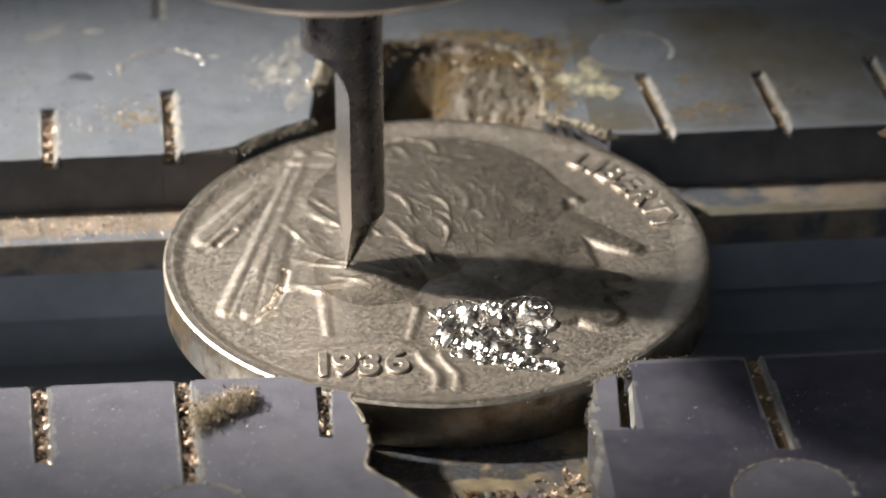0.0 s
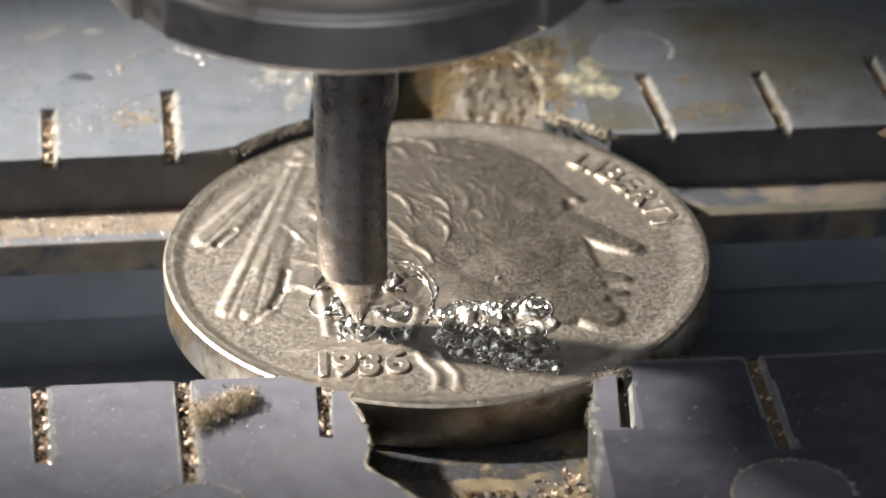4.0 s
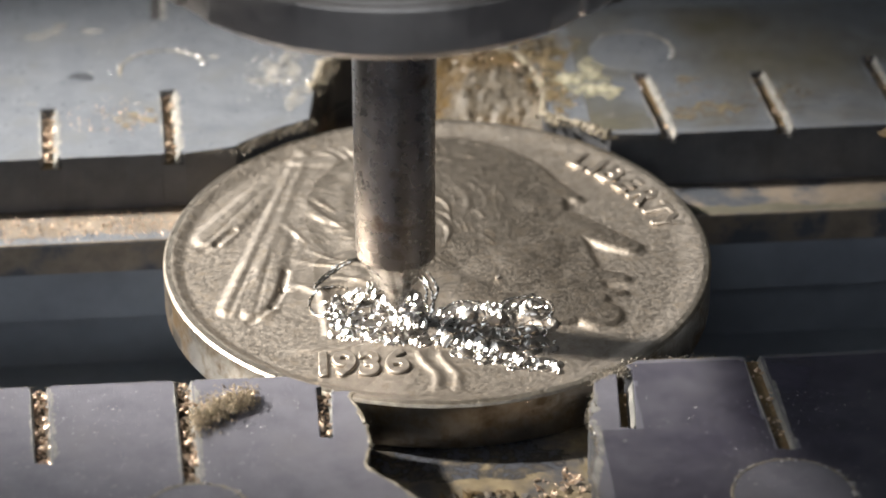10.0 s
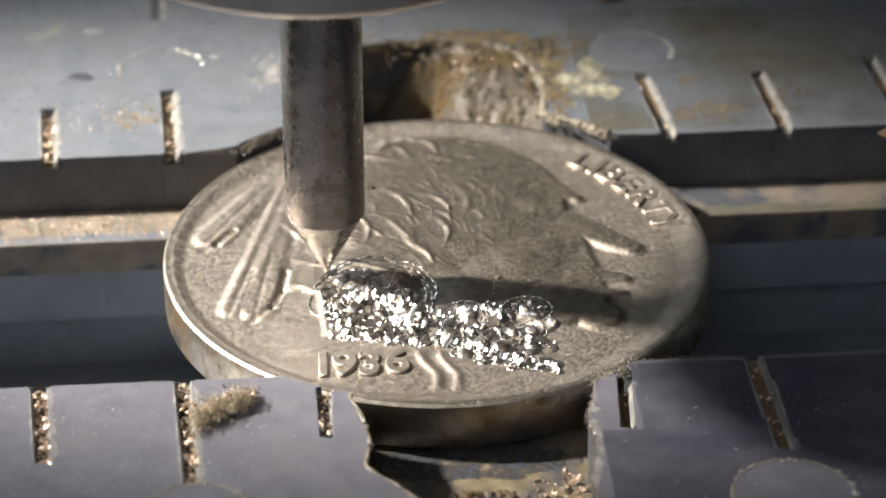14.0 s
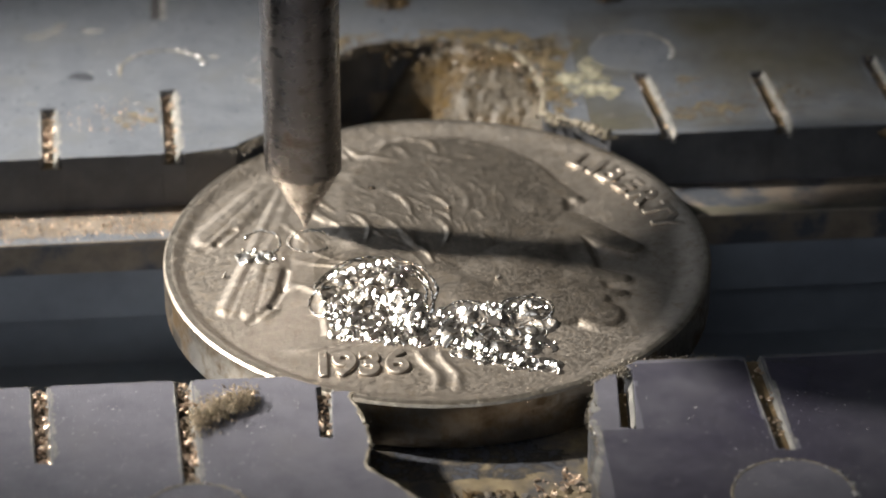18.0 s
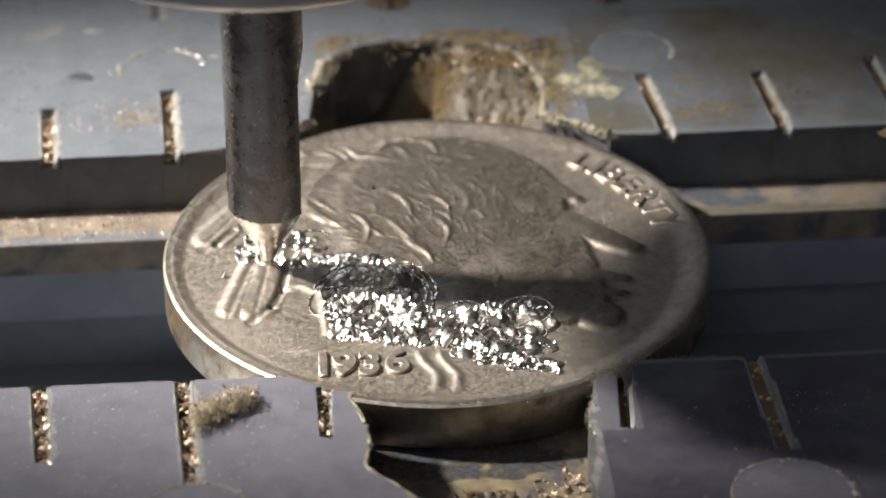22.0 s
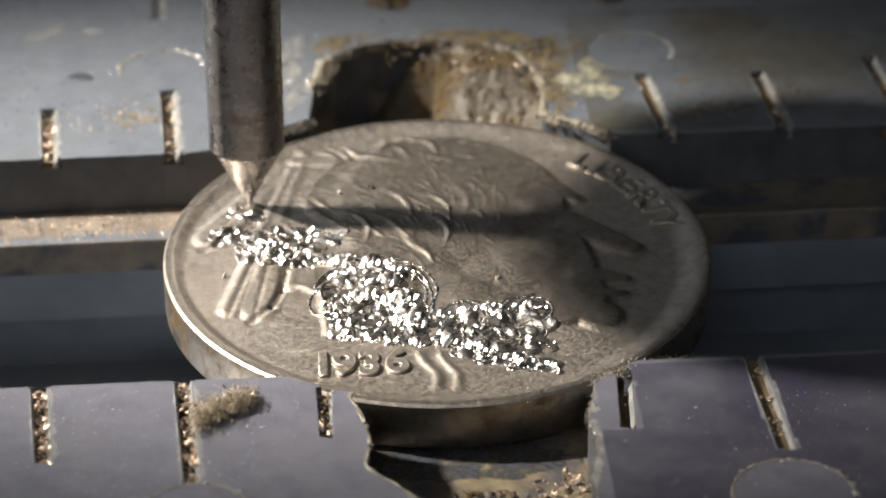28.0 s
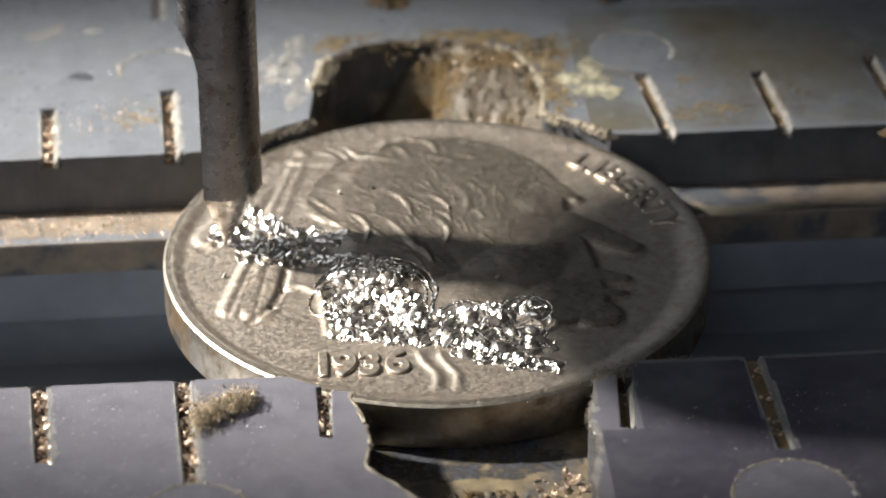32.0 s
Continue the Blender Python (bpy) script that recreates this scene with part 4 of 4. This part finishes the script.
def beads(x0, y0, x1, y1, when, n, spread=0.10, big=0.13):
    """A row of small bright burrs, rounded lumps along a cut's edge; most are tilted to glint."""
    verts, faces = [], []
    n = int(n * 1.7)
    for i in range(n):
        f = (i + torn.random()) / n
        x, y = x0 + (x1 - x0) * f + torn.gauss(0, spread), y0 + (y1 - y0) * f + torn.gauss(0, spread)
        q = 0.020 + 0.85 * big * torn.random() ** 3.0
        z = float(relief(np.array([x]), np.array([y]))[0])
        k = len(verts)
        lean, way, long, turn = torn.uniform(0.0, 0.8), torn.uniform(0, 6.28), torn.uniform(1.0, 2.1), torn.uniform(0, 3.14)
        tall, sunk = 0.5, 0.02
        if torn.random() < 0.6:              # glints put into the shape: tilted to mirror the lamp at the camera
            lean, way, tall = torn.gauss(0.95, 0.16), radians(43) + torn.gauss(0, 0.25), 0.16
            sunk = 0.5 * q
        v, fc = lathe([(q * math.cos(b), tall * q * math.sin(b)) for b in (-0.4, 0.0, 0.4, 0.8, 1.2, 1.5)], 12)
        rag = [torn.uniform(0.6, 1.25) for _ in range(12)]
        v = [(px * rag[m % 12], py * rag[m % 12], pz) for m, (px, py, pz) in enumerate(v)]
        for px, py, pz in v:
            px, py = px * long * math.cos(turn) - py * math.sin(turn), px * long * math.sin(turn) + py * math.cos(turn)
            verts.append((x + px, y + py, z + sunk + pz + lean * (px * math.cos(way) + py * math.sin(way))))
        faces += [tuple(p + k for p in face) for face in fc]
    cuts.append((part("burr_edge", verts, faces, GLINT, coin, "row of bright burr beads", smooth=True), when))


def stroke(x0, y0, x1, y1, t0, t1, n, size=0.8, dense=(2, 4, 7, 12)):
    for i in range(n):
        f = (i + 0.5) / n
        cut_patch(x0 + (x1 - x0) * f + torn.uniform(-0.1, 0.1), y0 + (y1 - y0) * f + torn.uniform(-0.12, 0.12), t0 + (t1 - t0) * f, size, dense)


# the first leaf, already cut
stroke(0.0, -4.7, 4.0, -4.1, -2, -1, 5, 0.8, (7, 12, 16))
stroke(0.3, -5.8, 4.1, -5.2, -2, -1, 5, 0.8, (3, 7, 12))
stroke(0.9, -6.7, 4.0, -6.5, -2, -1, 4, 0.8, (2, 6, 10))
stroke(1.2, -7.1, 4.3, -7.9, -2, -1, 6, 0.5, (8, 12))
beads(0.2, -6.4, 4.55, -8.2, -1, 46)
beads(0.1, -6.1, 2.4, -7.4, -1, 34, 0.12, 0.22)
beads(0.4, -4.6, 4.0, -3.9, -1, 24, 0.16, 0.15)
scribe(3.4, -4.3, 0.95, 0.9, -60, 200, -1)
scribe(1.0, -4.7, 0.9, 0.95, 0, 220, -1)
for cx, cy, rx, ry, a0, a1 in ((2.4, -5.0, 0.5, 0.4, 0, 300), (1.6, -6.0, 0.6, 0.9, 60, 250), (3.5, -5.6, 0.6, 0.45, -40, 200), (0.7, -5.4, 0.5, 0.8, 90, 260),
                               (2.3, -6.4, 1.4, 0.25, 20, 170), (2.8, -4.0, 1.3, 0.12, 0, 180), (3.3, -6.6, 0.9, 0.12, 10, 170), (2.9, -7.6, 1.6, 0.1, 0, 180)):
    scribe(cx, cy, rx, ry, a0, a1, -1, 0.035)
# the middle field
for cx, cy, rx, ry, a0, a1, when in ((-3.0, -3.4, 0.6, 0.5, 0, 330, 2.0), (-2.0, -4.0, 0.5, 0.6, 40, 300, 4.4), (-1.5, -3.0, 1.1, 1.5, 110, -40, 5.8),
                                     (-2.6, -4.6, 1.3, 0.15, 10, 170, 7.8), (-2.2, -5.4, 1.5, 0.14, 0, 180, 8.2), (-0.6, -4.6, 0.3, 1.2, 100, -80, 9.6),
                                     (-3.2, -2.0, 1.0, 0.5, 160, 10, 13.6), (-2.5, -1.7, 1.4, 0.4, 150, 0, 15.8), (-4.0, -2.9, 0.4, 0.9, 80, 280, 12.4)):
    scribe(cx, cy, rx, ry, a0, a1, when, 0.035)
beads(-4.4, -3.6, -3.4, -5.9, 8.2, 20)
beads(-3.9, -5.9, -0.4, -6.5, 6.6, 40)
beads(-1.4, -2.6, -0.8, -5.4, 9.6, 44, 0.22)
beads(-4.2, -1.9, -1.6, -1.0, 14.2, 30)
beads(-1.7, -3.4, -1.1, -5.4, 9.4, 34, 0.26, 0.25)
beads(-3.6, -3.0, -2.4, -3.4, 2.4, 12, 0.25, 0.2)
scribe(-3.9, -3.6, 0.95, 1.1, 60, 380, 0.4)
scribe(-2.45, -2.9, 2.2, 2.0, 175, 0, 1.5)
scribe(-2.35, -2.8, 2.35, 2.15, 170, -30, 2.6)
scribe(-0.9, -3.6, 0.75, 1.7, 100, -60, 2.1)
stroke(-3.8, -4.5, -3.6, -3.0, 1.2, 1.6, 2, 0.5)
stroke(-2.4, -2.6, -1.6, -2.4, 1.6, 2.2, 2, 0.5)
stroke(-3.7, -5.3, -0.4, -6.1, 2.4, 4.5, 4, 0.7)
stroke(-1.7, -3.9, -0.5, -4.8, 3.4, 5.6, 3)
stroke(-3.8, -4.6, -1.0, -5.2, 6.2, 8.4, 4)
stroke(-1.2, -3.1, -0.7, -5.6, 8.8, 10.2, 4)
stroke(-3.9, -3.4, -1.0, -3.2, 11.0, 14.0, 5)
stroke(-3.6, -2.0, -1.2, -1.8, 13.4, 16.2, 4)
# the plume field
beads(-7.6, 0.0, -6.0, -0.6, 18.0, 16, 0.14, 0.16)
beads(-7.5, 0.1, -5.9, -0.6, 22.0, 26, 0.16, 0.25)
beads(-5.6, -0.3, -0.8, -2.0, 20.4, 46, 0.14)
beads(-8.6, 1.4, -6.4, 0.4, 24.2, 40, 0.25)
beads(-8.3, 3.2, -6.6, 2.3, 28.8, 34, 0.2)
scribe(-6.9, 0.7, 0.75, 0.95, 200, 520, 17.3)
scribe(-5.0, 0.9, 0.85, 0.8, 30, 330, 18.0)
stroke(-7.5, -0.2, -6.2, -0.6, 17.2, 18.2, 3, 0.55)
stroke(-5.9, 1.3, -4.9, 0.5, 18.6, 20.0, 3, 0.6)
stroke(-5.6, -0.5, -2.2, -0.8, 18.6, 20.6, 6, 0.5)
stroke(-7.4, 0.5, -5.6, 0.1, 21.2, 22.6, 4, 0.7)
stroke(-8.6, 1.1, -6.3, 1.4, 22.9, 24.3, 4, 0.7)
stroke(-5.8, 1.6, -3.8, 1.1, 24.4, 25.4, 4, 0.55)
stroke(-8.1, 3.1, -7.2, 2.8, 27.0, 28.2, 2, 0.6)
stroke(-7.3, 2.3, -6.3, 2.1, 28.4, 29.4, 2, 0.6)
stroke(-8.7, 2.0, -7.8, 1.7, 29.6, 31.4, 2, 0.6)

# single chips thrown on the coin
chips = []
for cx, cy, when in ((-2.65, 4.6, 10.9), (-3.9, 4.3, 25.9), (-8.2, -1.7, 14.6), (0.4, 3.0, 12.0), (2.3, -2.1, -1.0)):
    z = float(relief(np.array([cx]), np.array([cy]))[0]) + 0.05
    chip = tagged(new("metal_chip", mesh_of("metal_chip", *flakes(1, lambda r: (0, 0, -LIFT), 0.09, 0.12, torn, 0.9), CUT)),
                  "tiny curled metal chip lying on the coin", "chip", "chips on the coin")
    chips.append((chip, cx, cy, z, when))


# ---- the spindle: collet nut and half-round cutter; its own origin is the cutter's point ----
def make_spindle():
    spindle = new("engraving_spindle")
    spindle.empty_display_size = 0.002
    tagged(spindle, "dark steel collet nut with a half-round engraving cutter", "engraving spindle")
    R, seg, chord = 1.51, 40, 14

    def ring(r, c, z):
        """Outline of a disc of radius r cut off at x = c; the flat faces +x."""
        c = min(c, r * 0.9999)
        h = math.sqrt(max(r * r - c * c, 0))
        a = math.acos(max(-1, min(1, c / r))) if r > 0 else 0
        pts = [(r * math.cos(a + (2 * math.pi - 2 * a) * i / seg), r * math.sin(a + (2 * math.pi - 2 * a) * i / seg), z) for i in range(seg)]
        pts += [(c, -h + 2 * h * i / chord, z) for i in range(chord)]
        return pts

    def stack(rows, lo, hi):
        verts, faces = [], []
        k = seg + chord
        for r, c, z in rows:
            verts += ring(r, c, z - LIFT)
        for j in range(len(rows) - 1):
            for i in range(k):
                q = (i + 1) % k
                flat = i >= seg
                if lo <= flat <= hi:
                    faces.append((j * k + i, j * k + q, (j + 1) * k + q, (j + 1) * k + i))
        return verts, faces

    tip = [(max(0.03, z * math.tan(radians(28.3))), 0.02, z) for z in np.linspace(0, 2.8, 12)]
    body = [(R, 0.02, z) for z in np.linspace(2.8, 8.0, 10)]
    runout = [(R, 0.02 + R * (1 - math.cos(radians(f * 90))), 8.0 + 1.9 * math.sin(radians(f * 90))) for f in np.linspace(0.08, 1, 12)]
    shank = [(R, R, 11.0), (R, R, 20.0)]

    def add(name, data, material, label, smooth=True, holder=None):
        ob = new(name, mesh_of(name, *data, material, smooth))
        ob.parent = holder or spindle
        return tagged(ob, label)

    cutter = add("shank", stack(body + runout + shank, 0, 0), TOOL, "dark scuffed round shank")
    add("point", stack(tip, 0, 0), TIP, "bright ground conical point", True, cutter)
    add("flat", stack(tip + body, 1, 1), FACE, "ground flat of the half-round cutter", False, cutter)
    add("shoulder", stack([body[-1]] + runout, 1, 1), TIP, "curved runout of the flat", True, cutter)
    L = 0.5 - LIFT
    add("collet", lathe([(1.62, 14.60 + L), (3.4, 14.40 + L), (4.0, 14.90 + L), (4.0, 15.90 + L)], 64), CHUCK, "split collet in the nut's mouth")
    nut = add("nut", lathe([(4.0, 14.80 + L), (5.4, 14.42 + L), (7.7, 14.40 + L), (8.1, 14.48 + L), (8.4, 14.75 + L), (8.6, 15.40 + L), (8.68, 16.60 + L), (8.6, 16.85 + L),
                      (8.3, 16.98 + L), (7.75, 17.05 + L), (7.55, 17.3 + L), (7.5, 18.9 + L), (7.7, 19.1 + L), (8.5, 19.2 + L), (8.75, 19.5 + L),
                      (8.75, 31.05 + L), (7.0, 32.05 + L)], 128), CHUCK, "turned collet nut with a groove")
    nut.data.set_sharp_from_angle(angle=radians(35))
    for k in range(4):                       # spanner lands standing proud of the nut's lower band, with a narrow gap between them
        a0 = k * 90 + 47
        o = [(r * math.cos(radians(a0 + d)), r * math.sin(radians(a0 + d))) for r, ds in ((8.2, range(0, 81, 4)), (8.86, range(80, -1, -4))) for d in ds]
        pad = new("spanner_pad", mesh_of("spanner_pad", *prism(o, 14.95 + L, 16.7 + L), CHUCK, False))
        pad.parent = nut
        mod = pad.modifiers.new("edge", "BEVEL")
        mod.width, mod.segments, mod.limit_method, mod.angle_limit = 0.12 * MM, 2, "ANGLE", radians(50)
    add("spindle_body", lathe([(8.0, 28.3 + L), (9.5, 28.4 + L), (9.5, 52.0 + L), (24.5, 52.2 + L), (26.0, 53.5 + L), (26.0, 130.0 + L)], 128), CHUCK, "round spindle body")
    return spindle, cutter


spindle, cutter = make_spindle()


def at(x, y, turn):
    """Where the cutter's point stands, in mm, and the turn of its flat in degrees."""
    return x, y, turn


def motions():
    strokes = [
        (0.00, at(-3.50, -1.29, 192)), (0.20, at(-4.38, -4.47, 226)), (0.40, at(-2.28, -3.28, 258)),
        (0.60, at(-3.48, -3.48, 256)), (0.80, at(-3.13, -2.84, 210)), (1.00, at(-2.75, -4.39, 245)),
        (1.10, at(-3.55, -3.33, 204)), (1.20, at(-4.35, -2.27, 163)), (1.30, at(-2.83, -2.05, 112)),
        (1.40, at(-1.31, -1.82, 62)), (1.60, at(-0.60, -5.48, 35)), (1.80, at(0.81, -6.14, 11)),
        (2.00, at(-1.13, -4.78, 42)), (2.20, at(-3.48, -5.48, 42)), (2.40, at(-2.36, -5.87, 32)),
        (2.60, at(-2.70, -5.64, 22)), (2.80, at(-2.24, -5.64, 35)), (2.90, at(-2.70, -5.54, -8)),
        (3.00, at(-3.17, -5.44, -52)), (3.20, at(-1.02, -4.86, 14)), (3.40, at(-0.57, -6.63, 14)),
        (3.80, at(-1.75, -6.06, 30)), (4.20, at(-3.46, -4.98, 60)), (4.60, at(-1.12, -5.75, 80)),
        (5.00, at(-2.79, -6.14, 100)), (5.30, at(-3.66, -5.17, 115)), (5.60, at(-2.16, -5.06, 118)),
        (5.80, at(-0.81, -5.25, 90)), (6.00, at(-1.73, -4.63, 115)), (6.20, at(-2.94, -5.37, 143)),
        (6.40, at(-2.26, -4.63, 90)), (6.60, at(-2.94, -6.29, 140)), (6.80, at(-2.40, -5.94, 95)),
        (7.00, at(-2.43, -6.40, 90)), (7.20, at(-3.14, -5.64, 105)), (7.40, at(-0.99, -4.47, 46)),
        (7.60, at(-0.63, -6.29, -20)), (7.80, at(-2.61, -4.16, 5)), (8.00, at(-4.35, -4.82, -19)),
        (8.20, at(-3.84, -5.64, -25)), (8.30, at(-3.73, -5.58, 17)), (8.40, at(-3.63, -5.52, 60)),
        (8.60, at(-3.16, -5.13, 65)), (8.80, at(-0.77, -5.52, 14)), (9.00, at(-0.54, -4.74, 24)),
        (9.20, at(-2.17, -3.44, 52)), (9.40, at(-1.91, -3.96, 35)), (9.60, at(-0.93, -3.92, 80)),
        (9.80, at(-0.64, -5.83, 8)), (10.00, at(-1.52, -4.35, 75)), (10.20, at(-0.55, -5.75, 20)),
        (10.40, at(-0.44, -2.40, 68)), (10.60, at(-2.65, -2.19, 85)), (10.80, at(-2.48, -2.03, 90)),
        (11.00, at(-0.29, -4.35, 35)), (11.20, at(-1.72, -1.99, 90)), (11.40, at(-1.22, -2.40, 80)),
        (11.60, at(-0.50, -4.43, 85)), (11.80, at(-2.11, -0.88, 90)), (12.00, at(-3.51, -2.44, 95)),
        (12.20, at(-3.77, -1.78, 85)), (12.40, at(-1.12, -1.70, 40)), (12.60, at(-0.59, -2.60, 15)),
        (12.67, at(-1.21, -2.08, 72)), (12.73, at(-1.82, -1.56, 129)), (12.80, at(-2.44, -1.04, 187)),
        (13.00, at(-2.89, -1.41, 186)), (13.10, at(-1.83, -1.82, 123)), (13.20, at(-0.77, -2.23, 60)),
        (13.30, at(-1.64, -1.45, 100)), (13.40, at(-2.51, -0.67, 140)), (13.60, at(-4.67, -3.72, 156)),
        (13.80, at(-3.71, -3.72, 90)), (14.00, at(-4.25, -1.50, 95)), (14.20, at(-4.47, -3.36, 90)),
        (14.40, at(-4.65, -2.52, 100)), (14.80, at(-3.34, -1.37, 90)), (15.20, at(-1.59, -2.19, 60)),
        (15.60, at(-2.92, -0.96, 75)), (16.00, at(-3.97, -2.19, 100)), (16.30, at(-2.46, -1.78, 95)),
        (16.60, at(-1.52, -1.29, 110)), (16.80, at(-5.10, -1.54, 168)), (17.00, at(-7.55, -0.04, 155)),
        (17.20, at(-6.01, 2.27, 90)), (17.40, at(-5.59, 0.30, 35)), (17.60, at(-6.08, 0.38, 60)),
        (17.80, at(-6.10, 0.38, 35)), (18.00, at(-5.20, 1.92, 80)), (18.07, at(-6.00, 1.41, 133)),
        (18.13, at(-6.80, 0.89, 186)), (18.20, at(-7.60, 0.38, 240)), (18.40, at(-6.18, -1.13, 305)),
        (18.60, at(-2.46, -1.00, 375)), (18.80, at(-1.76, -0.88, 400)), (19.00, at(-5.05, -0.04, 435)),
        (19.20, at(-3.76, 0.81, 385)), (19.40, at(-4.17, 0.08, 362)), (19.60, at(-4.60, 0.81, 430)),
        (19.80, at(-3.27, -0.67, 415)), (20.00, at(-2.16, -0.38, 425)), (20.20, at(-5.44, -0.59, 450)),
        (20.40, at(-5.65, -0.38, 450)), (20.60, at(-3.39, -0.59, 420)), (20.80, at(-5.39, -1.33, 435)),
        (21.00, at(-6.26, -0.38, 430)), (21.20, at(-3.47, -0.88, 405)), (21.40, at(-6.06, -1.33, 398)),
        (21.60, at(-6.80, 0.25, 445)), (21.80, at(-6.13, -1.33, 380)), (22.00, at(-6.45, -1.00, 420)),
        (22.20, at(-6.64, -0.67, 415)), (22.40, at(-4.48, -1.13, 415)), (22.60, at(-6.12, -1.50, 410)),
        (22.80, at(-7.68, 0.59, 410)), (23.00, at(-6.77, 0.98, 408)), (23.20, at(-7.48, -0.54, 368)),
        (23.40, at(-7.30, 0.08, 435)), (23.60, at(-7.72, -0.17, 402)), (23.80, at(-6.29, 1.92, 400)),
        (24.00, at(-5.97, 1.36, 415)), (24.20, at(-7.74, 0.17, 430)), (24.40, at(-5.83, 2.05, 420)),
        (24.60, at(-5.87, 0.63, 380)), (24.80, at(-5.90, 2.14, 425)), (25.00, at(-5.16, 1.06, 390)),
        (25.20, at(-5.31, 0.51, 388)), (25.40, at(-6.23, 2.14, 425)), (25.80, at(-7.40, 1.15, 450)),
        (26.20, at(-6.10, 1.79, 420)), (26.60, at(-7.82, 0.72, 440)), (27.00, at(-6.57, 2.23, 420)),
        (27.30, at(-7.15, 2.66, 415)), (27.60, at(-7.28, 2.49, 430)), (27.80, at(-6.95, 2.71, 415)),
        (28.00, at(-7.51, 3.72, 440)), (28.20, at(-7.60, 3.46, 510)), (28.40, at(-8.02, 3.54, 520)),
        (28.50, at(-8.02, 3.61, 480)), (28.60, at(-8.02, 3.68, 440)), (28.80, at(-8.25, 2.62, 450)),
        (29.00, at(-8.38, 2.84, 450)), (29.20, at(-8.71, 1.10, 460)), (29.40, at(-8.62, 1.40, 450)),
        (29.60, at(-8.85, 1.58, 445)), (29.70, at(-8.28, 1.40, 485)), (29.80, at(-7.72, 1.23, 525)),
        (30.00, at(-8.34, 2.66, 500)), (30.10, at(-8.37, 2.60, 547)), (30.20, at(-8.40, 2.53, 595)),
        (30.40, at(-8.04, 2.18, 638)), (30.60, at(-8.51, 1.84, 622)), (30.80, at(-8.55, 1.10, 595)),
        (31.00, at(-8.01, 1.66, 635)), (31.20, at(-9.09, 0.25, 622)), (31.40, at(-9.21, 1.36, 550)),
        (31.60, at(-9.03, 0.59, 585)), (31.80, at(-9.05, 0.25, 585)), (32.00, at(-8.26, 0.63, 515)),
    ]
    walk(spindle, [(t, pose(x * MM, y * MM, (LIFT - 0.08) * MM)) for t, (x, y, turn) in strokes])
    walk(cutter, [(t, pose(0, 0, 0, 0, 0, turn)) for t, (x, y, turn) in strokes])
    for ob, when in cuts:
        if when > 0:
            walk(ob, [(0.0, pose(0, 0, -0.9 * MM)), (max(0.05, when - 0.12), pose(0, 0, -0.9 * MM)), (when, pose(0, 0, 0)), (32.0, pose(0, 0, 0))])
    for chip, cx, cy, z, when in chips:
        low, up = pose(cx * MM, cy * MM, (LIFT - 1.0) * MM), pose(cx * MM, cy * MM, (LIFT + z) * MM)
        if when > 0:
            walk(chip, [(0.0, low), (when - 0.1, low), (when, up), (32.0, up)])
        else:
            walk(chip, [(0.0, up), (32.0, up)])


motions()
